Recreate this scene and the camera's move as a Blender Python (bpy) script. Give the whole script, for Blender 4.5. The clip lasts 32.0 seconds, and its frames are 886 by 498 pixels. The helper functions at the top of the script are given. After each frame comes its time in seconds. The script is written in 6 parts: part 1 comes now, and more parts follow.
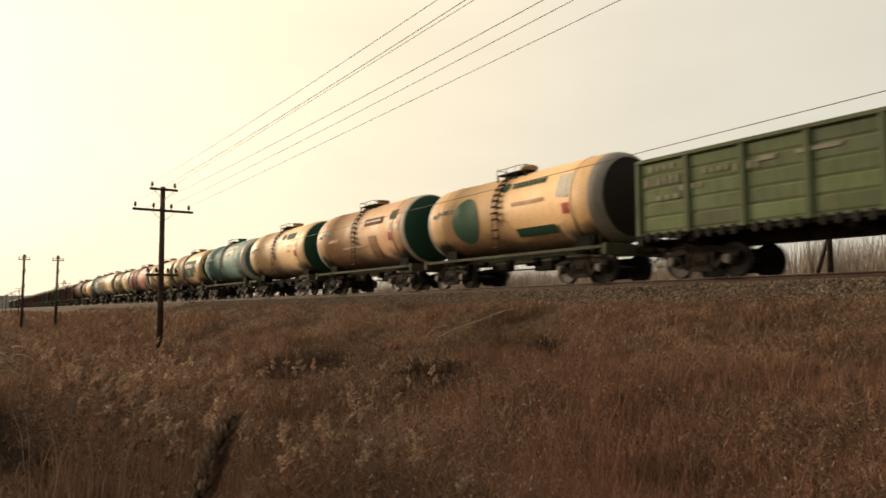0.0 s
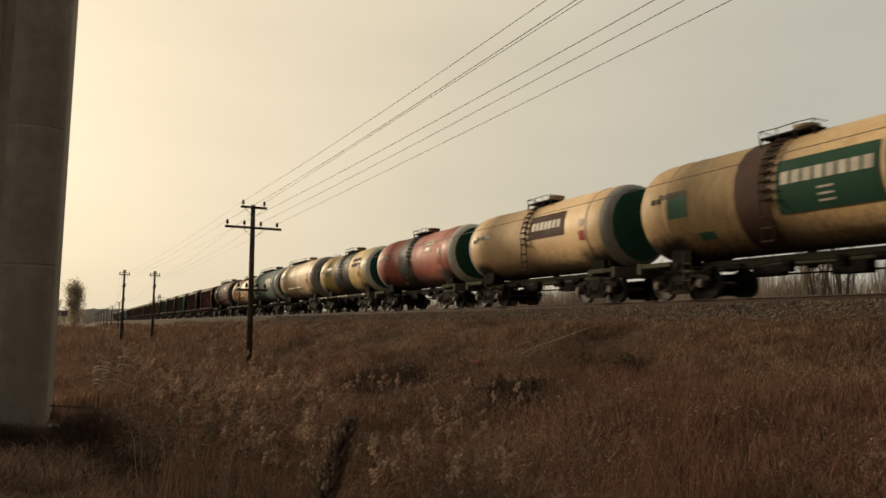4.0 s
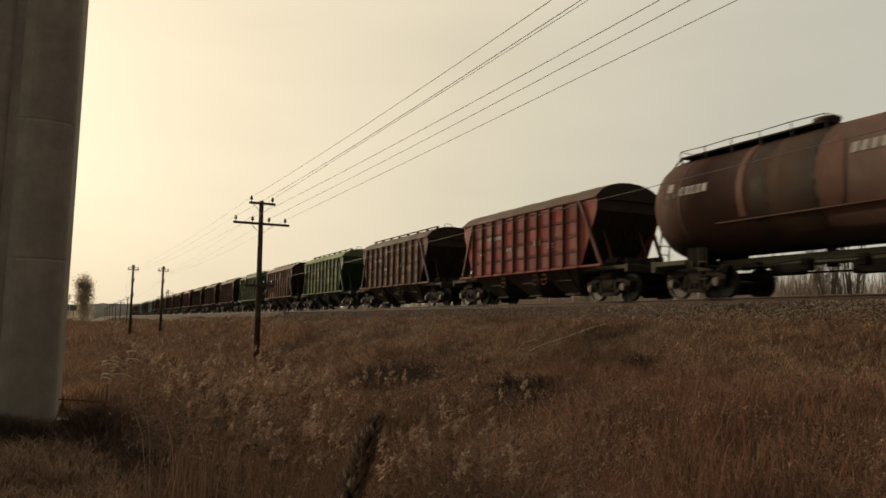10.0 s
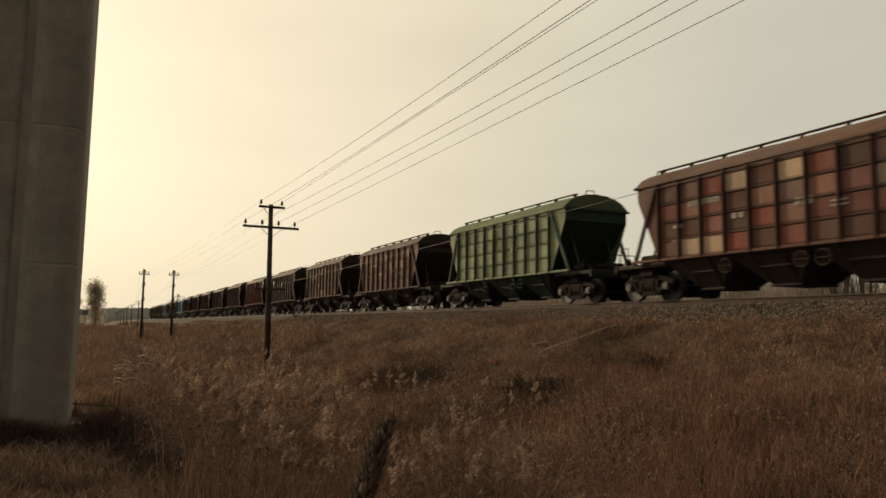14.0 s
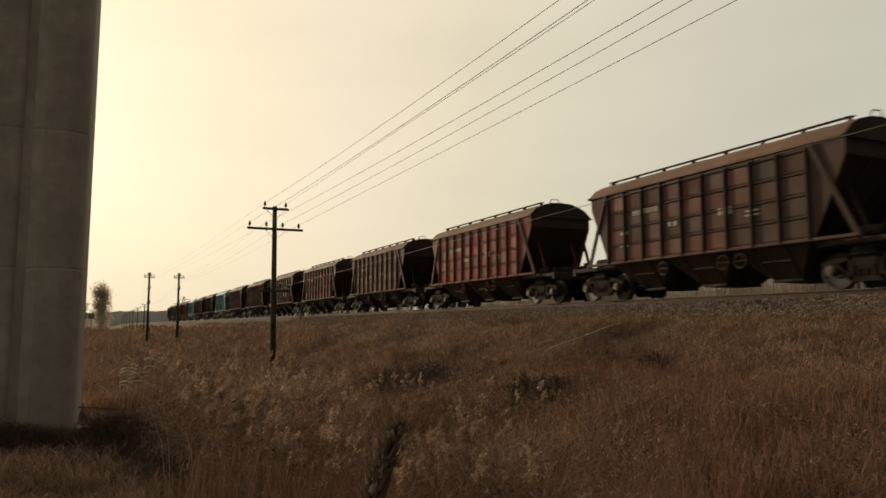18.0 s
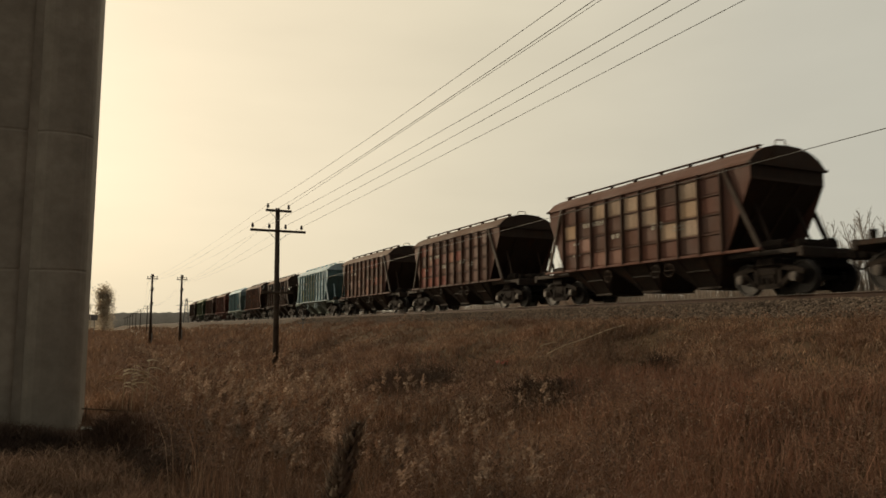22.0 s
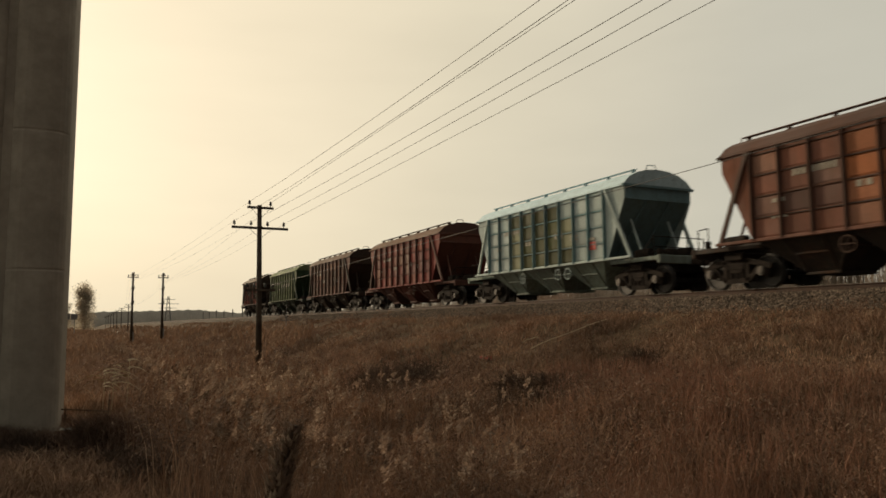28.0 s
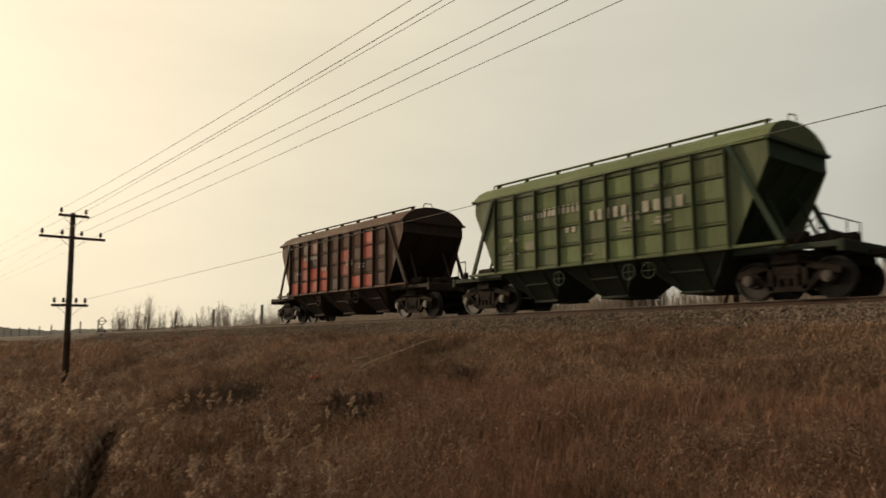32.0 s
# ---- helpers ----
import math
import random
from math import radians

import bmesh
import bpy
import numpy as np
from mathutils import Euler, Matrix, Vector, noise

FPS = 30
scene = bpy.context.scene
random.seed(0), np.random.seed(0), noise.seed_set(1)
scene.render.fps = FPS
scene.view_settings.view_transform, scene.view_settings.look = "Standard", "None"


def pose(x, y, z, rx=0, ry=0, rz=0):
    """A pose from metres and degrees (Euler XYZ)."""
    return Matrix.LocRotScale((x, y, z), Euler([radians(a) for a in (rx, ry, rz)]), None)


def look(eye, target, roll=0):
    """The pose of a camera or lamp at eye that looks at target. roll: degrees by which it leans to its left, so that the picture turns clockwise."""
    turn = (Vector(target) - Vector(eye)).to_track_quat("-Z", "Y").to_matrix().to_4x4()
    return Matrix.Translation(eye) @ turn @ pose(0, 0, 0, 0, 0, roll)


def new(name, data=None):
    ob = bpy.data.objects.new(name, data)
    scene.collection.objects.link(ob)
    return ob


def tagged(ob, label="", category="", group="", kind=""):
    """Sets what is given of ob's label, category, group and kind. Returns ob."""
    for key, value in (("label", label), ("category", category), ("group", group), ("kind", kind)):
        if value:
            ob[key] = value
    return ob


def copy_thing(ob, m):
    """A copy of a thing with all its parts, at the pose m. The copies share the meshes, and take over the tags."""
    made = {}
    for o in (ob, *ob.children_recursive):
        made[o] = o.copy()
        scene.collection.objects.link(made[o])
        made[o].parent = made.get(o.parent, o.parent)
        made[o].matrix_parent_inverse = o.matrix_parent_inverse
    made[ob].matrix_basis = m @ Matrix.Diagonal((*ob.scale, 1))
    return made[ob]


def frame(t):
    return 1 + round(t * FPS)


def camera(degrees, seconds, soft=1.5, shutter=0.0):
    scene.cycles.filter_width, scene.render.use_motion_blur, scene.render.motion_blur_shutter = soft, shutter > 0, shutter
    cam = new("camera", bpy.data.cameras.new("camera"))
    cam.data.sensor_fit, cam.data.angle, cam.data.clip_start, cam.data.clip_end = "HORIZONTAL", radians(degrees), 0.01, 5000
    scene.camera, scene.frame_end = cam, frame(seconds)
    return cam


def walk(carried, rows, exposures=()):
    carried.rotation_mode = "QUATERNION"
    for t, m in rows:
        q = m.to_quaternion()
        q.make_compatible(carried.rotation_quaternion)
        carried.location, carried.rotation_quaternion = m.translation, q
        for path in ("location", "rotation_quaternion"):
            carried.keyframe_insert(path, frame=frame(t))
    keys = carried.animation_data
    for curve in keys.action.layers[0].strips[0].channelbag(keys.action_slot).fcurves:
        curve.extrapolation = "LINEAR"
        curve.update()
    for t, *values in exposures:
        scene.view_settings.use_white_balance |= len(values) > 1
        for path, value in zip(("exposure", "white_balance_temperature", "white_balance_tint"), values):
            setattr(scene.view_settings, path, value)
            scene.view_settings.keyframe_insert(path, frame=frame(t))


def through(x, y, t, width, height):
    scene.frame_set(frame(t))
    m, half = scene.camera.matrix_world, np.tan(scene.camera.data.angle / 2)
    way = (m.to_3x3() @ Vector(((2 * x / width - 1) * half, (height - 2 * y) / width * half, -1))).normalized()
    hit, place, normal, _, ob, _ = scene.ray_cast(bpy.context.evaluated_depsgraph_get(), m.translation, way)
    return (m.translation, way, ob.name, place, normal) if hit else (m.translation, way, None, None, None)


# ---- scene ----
cam = camera(62.98, 32.0, soft=1.6, shutter=0.3)


def cam_pose(x, y, z, yaw, pitch, roll):
    # eye, heading to the left of the track's far end, tilt and lean, in degrees
    a, b = radians(yaw), radians(pitch)
    ahead = Vector((-math.sin(a) * math.cos(b), math.cos(a) * math.cos(b), math.sin(b)))
    eye = Vector((x, y, z))
    return look(eye, eye + ahead, roll)


PATH = [
    (0, cam_pose(0.121, -0.057, 1.648, -32.855, 4.814, 0.0)),
    (0.5, cam_pose(0.079, -0.019, 1.649, -30.014, 5.136, 0.218)),
    (1, cam_pose(0.044, -0.011, 1.645, -28.317, 5.378, 0.238)),
    (1.5, cam_pose(0.027, 0.005, 1.643, -27.599, 5.461, 0.649)),
    (2, cam_pose(0.021, -0.020, 1.659, -27.505, 5.623, 0.457)),
    (2.5, cam_pose(0.017, -0.030, 1.649, -27.311, 5.805, 0.406)),
    (3, cam_pose(-0.001, -0.045, 1.646, -26.965, 6.053, 0.645)),
    (3.5, cam_pose(0.002, -0.036, 1.643, -26.739, 6.124, 0.621)),
    (5.5, cam_pose(0.020, -0.014, 1.642, -26.134, 5.795, 0.713)),
    (6, cam_pose(0.010, -0.009, 1.633, -26.040, 5.935, 0.764)),
    (6.5, cam_pose(0.010, -0.017, 1.635, -26.049, 6.037, 0.713)),
    (7, cam_pose(0.007, -0.021, 1.643, -26.108, 6.165, 0.668)),
    (7.5, cam_pose(0.013, -0.030, 1.638, -26.250, 6.184, 0.641)),
    (8, cam_pose(0.018, -0.022, 1.641, -26.129, 6.185, 0.569)),
    (8.5, cam_pose(0.009, -0.021, 1.643, -25.848, 6.307, 1.056)),
    (9, cam_pose(-0.004, -0.026, 1.646, -25.798, 6.315, 1.094)),
    (9.5, cam_pose(-0.002, -0.021, 1.639, -25.893, 6.093, 0.969)),
    (10, cam_pose(0.005, -0.006, 1.639, -25.987, 5.827, 1.002)),
    (10.5, cam_pose(-0.003, -0.011, 1.650, -26.035, 5.706, 0.736)),
    (11, cam_pose(0.002, -0.008, 1.639, -25.942, 5.787, 0.763)),
    (11.5, cam_pose(-0.003, -0.008, 1.640, -25.855, 5.792, 0.791)),
    (12, cam_pose(-0.009, -0.011, 1.640, -25.819, 5.856, 0.781)),
    (12.5, cam_pose(0.001, -0.009, 1.640, -25.658, 5.862, 0.523)),
    (13, cam_pose(0.000, -0.000, 1.650, -25.520, 5.929, 0.367)),
    (13.5, cam_pose(0.000, -0.009, 1.646, -25.386, 5.948, 0.485)),
    (14, cam_pose(-0.004, 0.005, 1.641, -25.268, 5.982, 0.627)),
    (14.5, cam_pose(0.010, 0.006, 1.646, -25.164, 5.885, 0.606)),
    (16.5, cam_pose(0.016, 0.008, 1.640, -24.932, 5.693, 0.653)),
    (17, cam_pose(0.002, 0.011, 1.648, -24.924, 5.761, 0.366)),
    (17.5, cam_pose(0.018, 0.010, 1.652, -25.026, 5.817, -0.011)),
    (18, cam_pose(0.005, -0.001, 1.642, -24.923, 5.956, -0.014)),
    (18.5, cam_pose(0.012, 0.004, 1.645, -24.614, 6.082, 0.146)),
    (19, cam_pose(0.005, 0.013, 1.643, -24.310, 6.142, 0.491)),
    (19.5, cam_pose(0.000, 0.022, 1.650, -24.367, 6.011, 0.312)),
    (20, cam_pose(0.010, 0.015, 1.647, -24.479, 5.939, 0.132)),
    (20.5, cam_pose(0.005, 0.017, 1.658, -24.624, 5.853, 0.095)),
    (21, cam_pose(0.008, 0.024, 1.643, -24.711, 5.983, 0.073)),
    (21.5, cam_pose(0.004, 0.002, 1.653, -24.741, 6.101, 0.003)),
    (22, cam_pose(-0.004, -0.000, 1.645, -24.719, 6.106, 0.047)),
    (22.5, cam_pose(0.010, 0.021, 1.640, -24.710, 6.023, -0.006)),
    (23, cam_pose(0.007, -0.002, 1.648, -24.739, 5.885, -0.244)),
    (23.5, cam_pose(0.019, 0.011, 1.649, -24.761, 5.864, -0.401)),
    (24, cam_pose(0.009, -0.001, 1.646, -24.788, 5.819, -0.250)),
    (24.5, cam_pose(0.003, 0.009, 1.649, -24.822, 5.803, -0.259)),
    (25, cam_pose(0.004, 0.002, 1.644, -24.778, 5.902, -0.114)),
    (25.5, cam_pose(0.005, 0.013, 1.652, -24.805, 5.888, -0.029)),
    (27.5, cam_pose(0.014, 0.020, 1.645, -25.670, 5.709, -0.199)),
    (28, cam_pose(0.018, 0.009, 1.649, -26.029, 5.780, -0.493)),
    (28.5, cam_pose(0.024, -0.015, 1.646, -26.328, 5.967, -0.552)),
    (29, cam_pose(0.022, -0.025, 1.652, -26.585, 5.911, -0.691)),
    (29.5, cam_pose(0.019, -0.030, 1.648, -26.781, 5.781, -0.466)),
    (30, cam_pose(0.030, -0.007, 1.656, -27.684, 5.571, -0.566)),
    (30.5, cam_pose(0.061, -0.025, 1.652, -29.238, 5.531, -0.678)),
    (31, cam_pose(0.102, -0.054, 1.642, -31.483, 5.917, -0.609)),
    (31.5, cam_pose(0.110, -0.094, 1.631, -34.238, 6.48, -0.35)),
    (32, cam_pose(0.160, -0.144, 1.625, -38.805, 7.216, -0.309)),
]
walk(cam, PATH, [(0, 0.52, 6650, 12), (0.7, 0.36, 6600, 11), (1.2, 0.2, 6550, 10.5), (2, -0.03, 6500, 10), (4, -0.06, 6500, 10), (6, 0.0, 6500, 9.5), (7, -0.08, 6500, 9.5), (9, 0.0, 6500, 9.5), (14, 0.09, 6500, 9), (18, 0.12, 6500, 9), (19, 0.06, 6500, 9), (22, 0.0, 6500, 9), (23, -0.08, 6500, 9), (24, 0.02, 6500, 9), (25, 0.02, 6500, 9), (28, 0.06, 6500, 9), (31, 0.17, 6500, 9.5), (32, 0.22, 6500, 9.5)])

# ---- light ----
SUN_AZ, SUN_EL = radians(20), radians(17)  # to the left of the track's far end, and above the horizon
TO_SUN = Vector((-math.sin(SUN_AZ) * math.cos(SUN_EL), math.cos(SUN_AZ) * math.cos(SUN_EL), math.sin(SUN_EL)))
world = bpy.data.worlds.new("hazy_evening_sky")
scene.world = world
world.use_nodes = True
wt = world.node_tree
wt.nodes.clear()
w_out = wt.nodes.new("ShaderNodeOutputWorld")
w_bg = wt.nodes.new("ShaderNodeBackground")
sky = wt.nodes.new("ShaderNodeTexSky")
sky.sky_type = "NISHITA"
sky.sun_disc = False
sky.sun_elevation, sky.sun_rotation = SUN_EL, -SUN_AZ
sky.air_density, sky.dust_density, sky.ozone_density = 1.0, 6.0, 1.0
w_geo = wt.nodes.new("ShaderNodeTexCoord")
w_dot = wt.nodes.new("ShaderNodeVectorMath")
w_dot.operation = "DOT_PRODUCT"
w_dot.inputs[1].default_value = TO_SUN
w_half = wt.nodes.new("ShaderNodeMath")  # -1..1 to 0..1
w_half.operation = "MULTIPLY_ADD"
w_half.inputs[1].default_value, w_half.inputs[2].default_value = 0.5, 0.5
w_map = wt.nodes.new("ShaderNodeValToRGB")  # thin even haze, brighter and warmer towards the sun
r_ = w_map.color_ramp
r_.elements[0].position, r_.elements[0].color = 0.0, (0.10, 0.094, 0.08, 1)
r_.elements[1].position, r_.elements[1].color = 1.0, (0.98, 0.83, 0.585, 1)
for p_, c_ in ((0.38, (0.175, 0.162, 0.136)), (0.54, (0.475, 0.462, 0.392)), (0.70, (0.565, 0.53, 0.432)), (0.85, (0.70, 0.62, 0.46)), (0.93, (0.83, 0.71, 0.51)), (0.97, (0.92, 0.78, 0.55))):
    e_ = r_.elements.new(p_)
    e_.color = (*c_, 1)
w_cloud = wt.nodes.new("ShaderNodeTexNoise")  # faint streaks of high cloud
w_cloud.inputs["Scale"].default_value, w_cloud.inputs["Detail"].default_value = 2.2, 4
w_cmap = wt.nodes.new("ShaderNodeMapping")
w_cmap.inputs["Scale"].default_value = (1, 1, 4)
w_crange = wt.nodes.new("ShaderNodeMapRange")
w_crange.inputs["From Min"].default_value, w_crange.inputs["From Max"].default_value = 0.3, 0.7
w_crange.inputs["To Min"].default_value, w_crange.inputs["To Max"].default_value = 0.95, 1.05
w_mul = wt.nodes.new("ShaderNodeVectorMath")
w_mul.operation = "SCALE"
w_sky = wt.nodes.new("ShaderNodeVectorMath")
w_sky.operation = "SCALE"
w_sky.inputs["Scale"].default_value = 0.006
w_add = wt.nodes.new("ShaderNodeVectorMath")
w_add.operation = "ADD"
L = wt.links.new
L(w_geo.outputs["Generated"], w_dot.inputs[0])
L(w_dot.outputs["Value"], w_half.inputs[0])
L(w_half.outputs["Value"], w_map.inputs["Fac"])
L(w_geo.outputs["Generated"], w_cmap.inputs["Vector"])
L(w_cmap.outputs["Vector"], w_cloud.inputs["Vector"])
L(w_cloud.outputs["Fac"], w_crange.inputs["Value"])
L(w_map.outputs["Color"], w_mul.inputs[0])
L(w_crange.outputs["Result"], w_mul.inputs["Scale"])
L(sky.outputs["Color"], w_sky.inputs[0])
L(w_mul.outputs["Vector"], w_add.inputs[0])
L(w_sky.outputs["Vector"], w_add.inputs[1])
L(w_add.outputs["Vector"], w_bg.inputs["Color"])
w_bg.inputs["Strength"].default_value = 1.0
L(w_bg.outputs["Background"], w_out.inputs["Surface"])

sun = new("sun", bpy.data.lights.new("sun", "SUN"))
sun.data.energy, sun.data.angle, sun.data.color = 2.2, radians(2.0), (1.0, 0.80, 0.55)
sun.matrix_world = look(TO_SUN * 200, (0, 0, 0))
scene.view_settings.exposure = 0.0

# ---- materials ----


def nodes(name):
    m = bpy.data.materials.new(name)
    m.use_nodes = True
    nt = m.node_tree
    b = nt.nodes["Principled BSDF"]
    return m, nt, b


def noise_node(nt, vec, scale, detail=4.0, rough=0.6):
    n = nt.nodes.new("ShaderNodeTexNoise")
    n.inputs["Scale"].default_value, n.inputs["Detail"].default_value, n.inputs["Roughness"].default_value = scale, detail, rough
    nt.links.new(vec, n.inputs["Vector"])
    return n.outputs["Fac"]


def scaled(nt, vec, sx, sy, sz):
    n = nt.nodes.new("ShaderNodeMapping")
    n.inputs["Scale"].default_value = (sx, sy, sz)
    nt.links.new(vec, n.inputs["Vector"])
    return n.outputs["Vector"]


def steps(nt, fac, lo, hi, to_lo=0.0, to_hi=1.0):
    n = nt.nodes.new("ShaderNodeMapRange")
    for key, v in (("From Min", lo), ("From Max", hi), ("To Min", to_lo), ("To Max", to_hi)):
        n.inputs[key].default_value = v
    nt.links.new(fac, n.inputs["Value"])
    return n.outputs["Result"]


def mixed(nt, fac, a, b, how="MIX"):
    n = nt.nodes.new("ShaderNodeMix")
    n.data_type, n.blend_type = "RGBA", how
    for sock, v in ((n.inputs[0], fac), (n.inputs[6], a), (n.inputs[7], b)):
        if isinstance(v, (int, float)):
            sock.default_value = v
        elif isinstance(v, tuple):
            sock.default_value = (*v[:3], 1)
        else:
            nt.links.new(v, sock)
    return n.outputs[2]


def bumped(nt, b, fac, strength, distance=0.02):
    n = nt.nodes.new("ShaderNodeBump")
    n.inputs["Strength"].default_value, n.inputs["Distance"].default_value = strength, distance
    nt.links.new(fac, n.inputs["Height"])
    nt.links.new(n.outputs["Normal"], b.inputs["Normal"])


def coords(nt):
    """Object space, shifted by each object's own random number."""
    tc, oi = nt.nodes.new("ShaderNodeTexCoord"), nt.nodes.new("ShaderNodeObjectInfo")
    m = nt.nodes.new("ShaderNodeVectorMath")
    m.operation = "MULTIPLY_ADD"
    nt.links.new(oi.outputs["Random"], m.inputs[0])
    m.inputs[1].default_value = (37.0, 53.0, 71.0)
    nt.links.new(tc.outputs["Object"], m.inputs[2])
    return m.outputs["Vector"], oi.outputs["Random"]


def paint(name, rgb, dirt=0.45, rust=0.25, rough=0.55, grime=(0.05, 0.034, 0.022), vary=0.12, shine=0.5, spill=0.0, run_amount=None, tint=0.0):
    """Weathered paint on steel: grime streaks that run down, rust blotches, fine scratches."""
    m, nt, b = nodes(name)
    v, rnd = coords(nt)
    streak = noise_node(nt, scaled(nt, v, 5.0, 5.0, 0.45), 1.3, 5)
    blot = noise_node(nt, v, 0.8, 6, 0.65)
    fine = noise_node(nt, v, 14.0, 3)
    big = noise_node(nt, v, 0.35, 2)
    base = mixed(nt, steps(nt, big, 0.3, 0.7, 0.0, 1.0), tuple(c * (1 - vary) for c in rgb), tuple(min(1, c * (1 + vary)) for c in rgb))
    if tint:
        # each plate has faded in its own way
        hsv = nt.nodes.new("ShaderNodeHueSaturation")
        nt.links.new(base, hsv.inputs["Color"])
        nt.links.new(steps(nt, rnd, 0.0, 1.0, 1 - tint, 1 + tint), hsv.inputs["Value"])
        nt.links.new(steps(nt, noise_node(nt, v, 0.02, 0), 0.3, 0.7, 0.75, 1.1), hsv.inputs["Saturation"])
        base = hsv.outputs["Color"]
    base = mixed(nt, steps(nt, streak, 0.45, 0.8, 0.0, dirt), base, grime)
    base = mixed(nt, steps(nt, blot, 0.55, 0.75, 0.0, rust), base, (0.14, 0.055, 0.025))
    base = mixed(nt, steps(nt, fine, 0.4, 0.75, 0.0, 0.22), base, grime)
    run = noise_node(nt, scaled(nt, v, 14.0, 14.0, 0.6), 1.0, 4)
    base = mixed(nt, steps(nt, run, 0.56, 0.74, 0.0, dirt * .8 if run_amount is None else run_amount), base, (0.10, 0.05, 0.028))
    if spill:
        # what ran down from the lid over the middle of the tank
        tc = nt.nodes.new("ShaderNodeTexCoord")
        sep = nt.nodes.new("ShaderNodeSeparateXYZ")
        nt.links.new(tc.outputs["Object"], sep.inputs[0])
        off = nt.nodes.new("ShaderNodeMath")
        off.operation = "ADD"
        off.inputs[1].default_value = -0.1
        nt.links.new(sep.outputs["Y"], off.inputs[0])
        ab = nt.nodes.new("ShaderNodeMath")
        ab.operation = "ABSOLUTE"
        nt.links.new(off.outputs[0], ab.inputs[0])
        jag = nt.nodes.new("ShaderNodeMath")
        jag.operation = "MULTIPLY_ADD"
        jag.inputs[1].default_value = 1.8
        nt.links.new(streak, jag.inputs[0])
        nt.links.new(ab.outputs[0], jag.inputs[2])
        base = mixed(nt, steps(nt, jag.outputs[0], 1.05, 1.75, spill, 0.0), base, (0.07, 0.04, 0.022))
        # the shell turns dark towards its bottom, with a ragged edge
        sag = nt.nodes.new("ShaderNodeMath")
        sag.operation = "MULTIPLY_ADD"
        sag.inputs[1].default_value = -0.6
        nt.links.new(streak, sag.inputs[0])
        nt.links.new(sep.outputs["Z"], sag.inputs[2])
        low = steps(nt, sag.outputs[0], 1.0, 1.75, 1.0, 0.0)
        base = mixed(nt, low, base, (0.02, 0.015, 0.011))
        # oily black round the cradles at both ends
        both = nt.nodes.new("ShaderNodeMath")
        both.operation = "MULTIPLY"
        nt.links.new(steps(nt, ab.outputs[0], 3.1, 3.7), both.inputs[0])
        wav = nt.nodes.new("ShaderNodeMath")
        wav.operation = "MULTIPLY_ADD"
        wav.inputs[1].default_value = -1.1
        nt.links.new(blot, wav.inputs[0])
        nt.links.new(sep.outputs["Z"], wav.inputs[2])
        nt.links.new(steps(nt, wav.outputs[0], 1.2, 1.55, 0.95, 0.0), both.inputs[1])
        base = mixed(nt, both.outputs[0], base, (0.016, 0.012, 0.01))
    nt.links.new(base, b.inputs["Base Color"])
    nt.links.new(steps(nt, blot, 0.3, 0.7, rough - 0.1, min(1, rough + 0.25)), b.inputs["Roughness"])
    b.inputs["Specular IOR Level"].default_value = shine
    bumped(nt, b, blot, 0.16, 0.008)
    return m


def surface(name, a, c, scale, rough=0.85, metal=0.0, bump=0.3, dist=0.01, fine=None, per_island=0.0):
    """Two colours mixed by coarse and fine noise."""
    m, nt, b = nodes(name)
    v, rnd = coords(nt)
    n1 = noise_node(nt, v, scale, 6, 0.6)
    n2 = noise_node(nt, v, fine or scale * 9, 4)
    col = mixed(nt, steps(nt, n1, 0.35, 0.65), a, c)
    col = mixed(nt, steps(nt, n2, 0.35, 0.7, 0.0, 0.35), col, tuple(x * 0.45 for x in a))
    if per_island:
        g = nt.nodes.new("ShaderNodeNewGeometry")
        hsv = nt.nodes.new("ShaderNodeHueSaturation")
        nt.links.new(steps(nt, g.outputs["Random Per Island"], 0, 1, 1 - per_island, 1 + per_island), hsv.inputs["Value"])
        nt.links.new(col, hsv.inputs["Color"])
        col = hsv.outputs["Color"]
    nt.links.new(col, b.inputs["Base Color"])
    b.inputs["Roughness"].default_value, b.inputs["Metallic"].default_value = rough, metal
    b.inputs["Specular IOR Level"].default_value = 0.12 if rough > 0.84 else 0.4
    bumped(nt, b, n2, bump, dist)
    return m


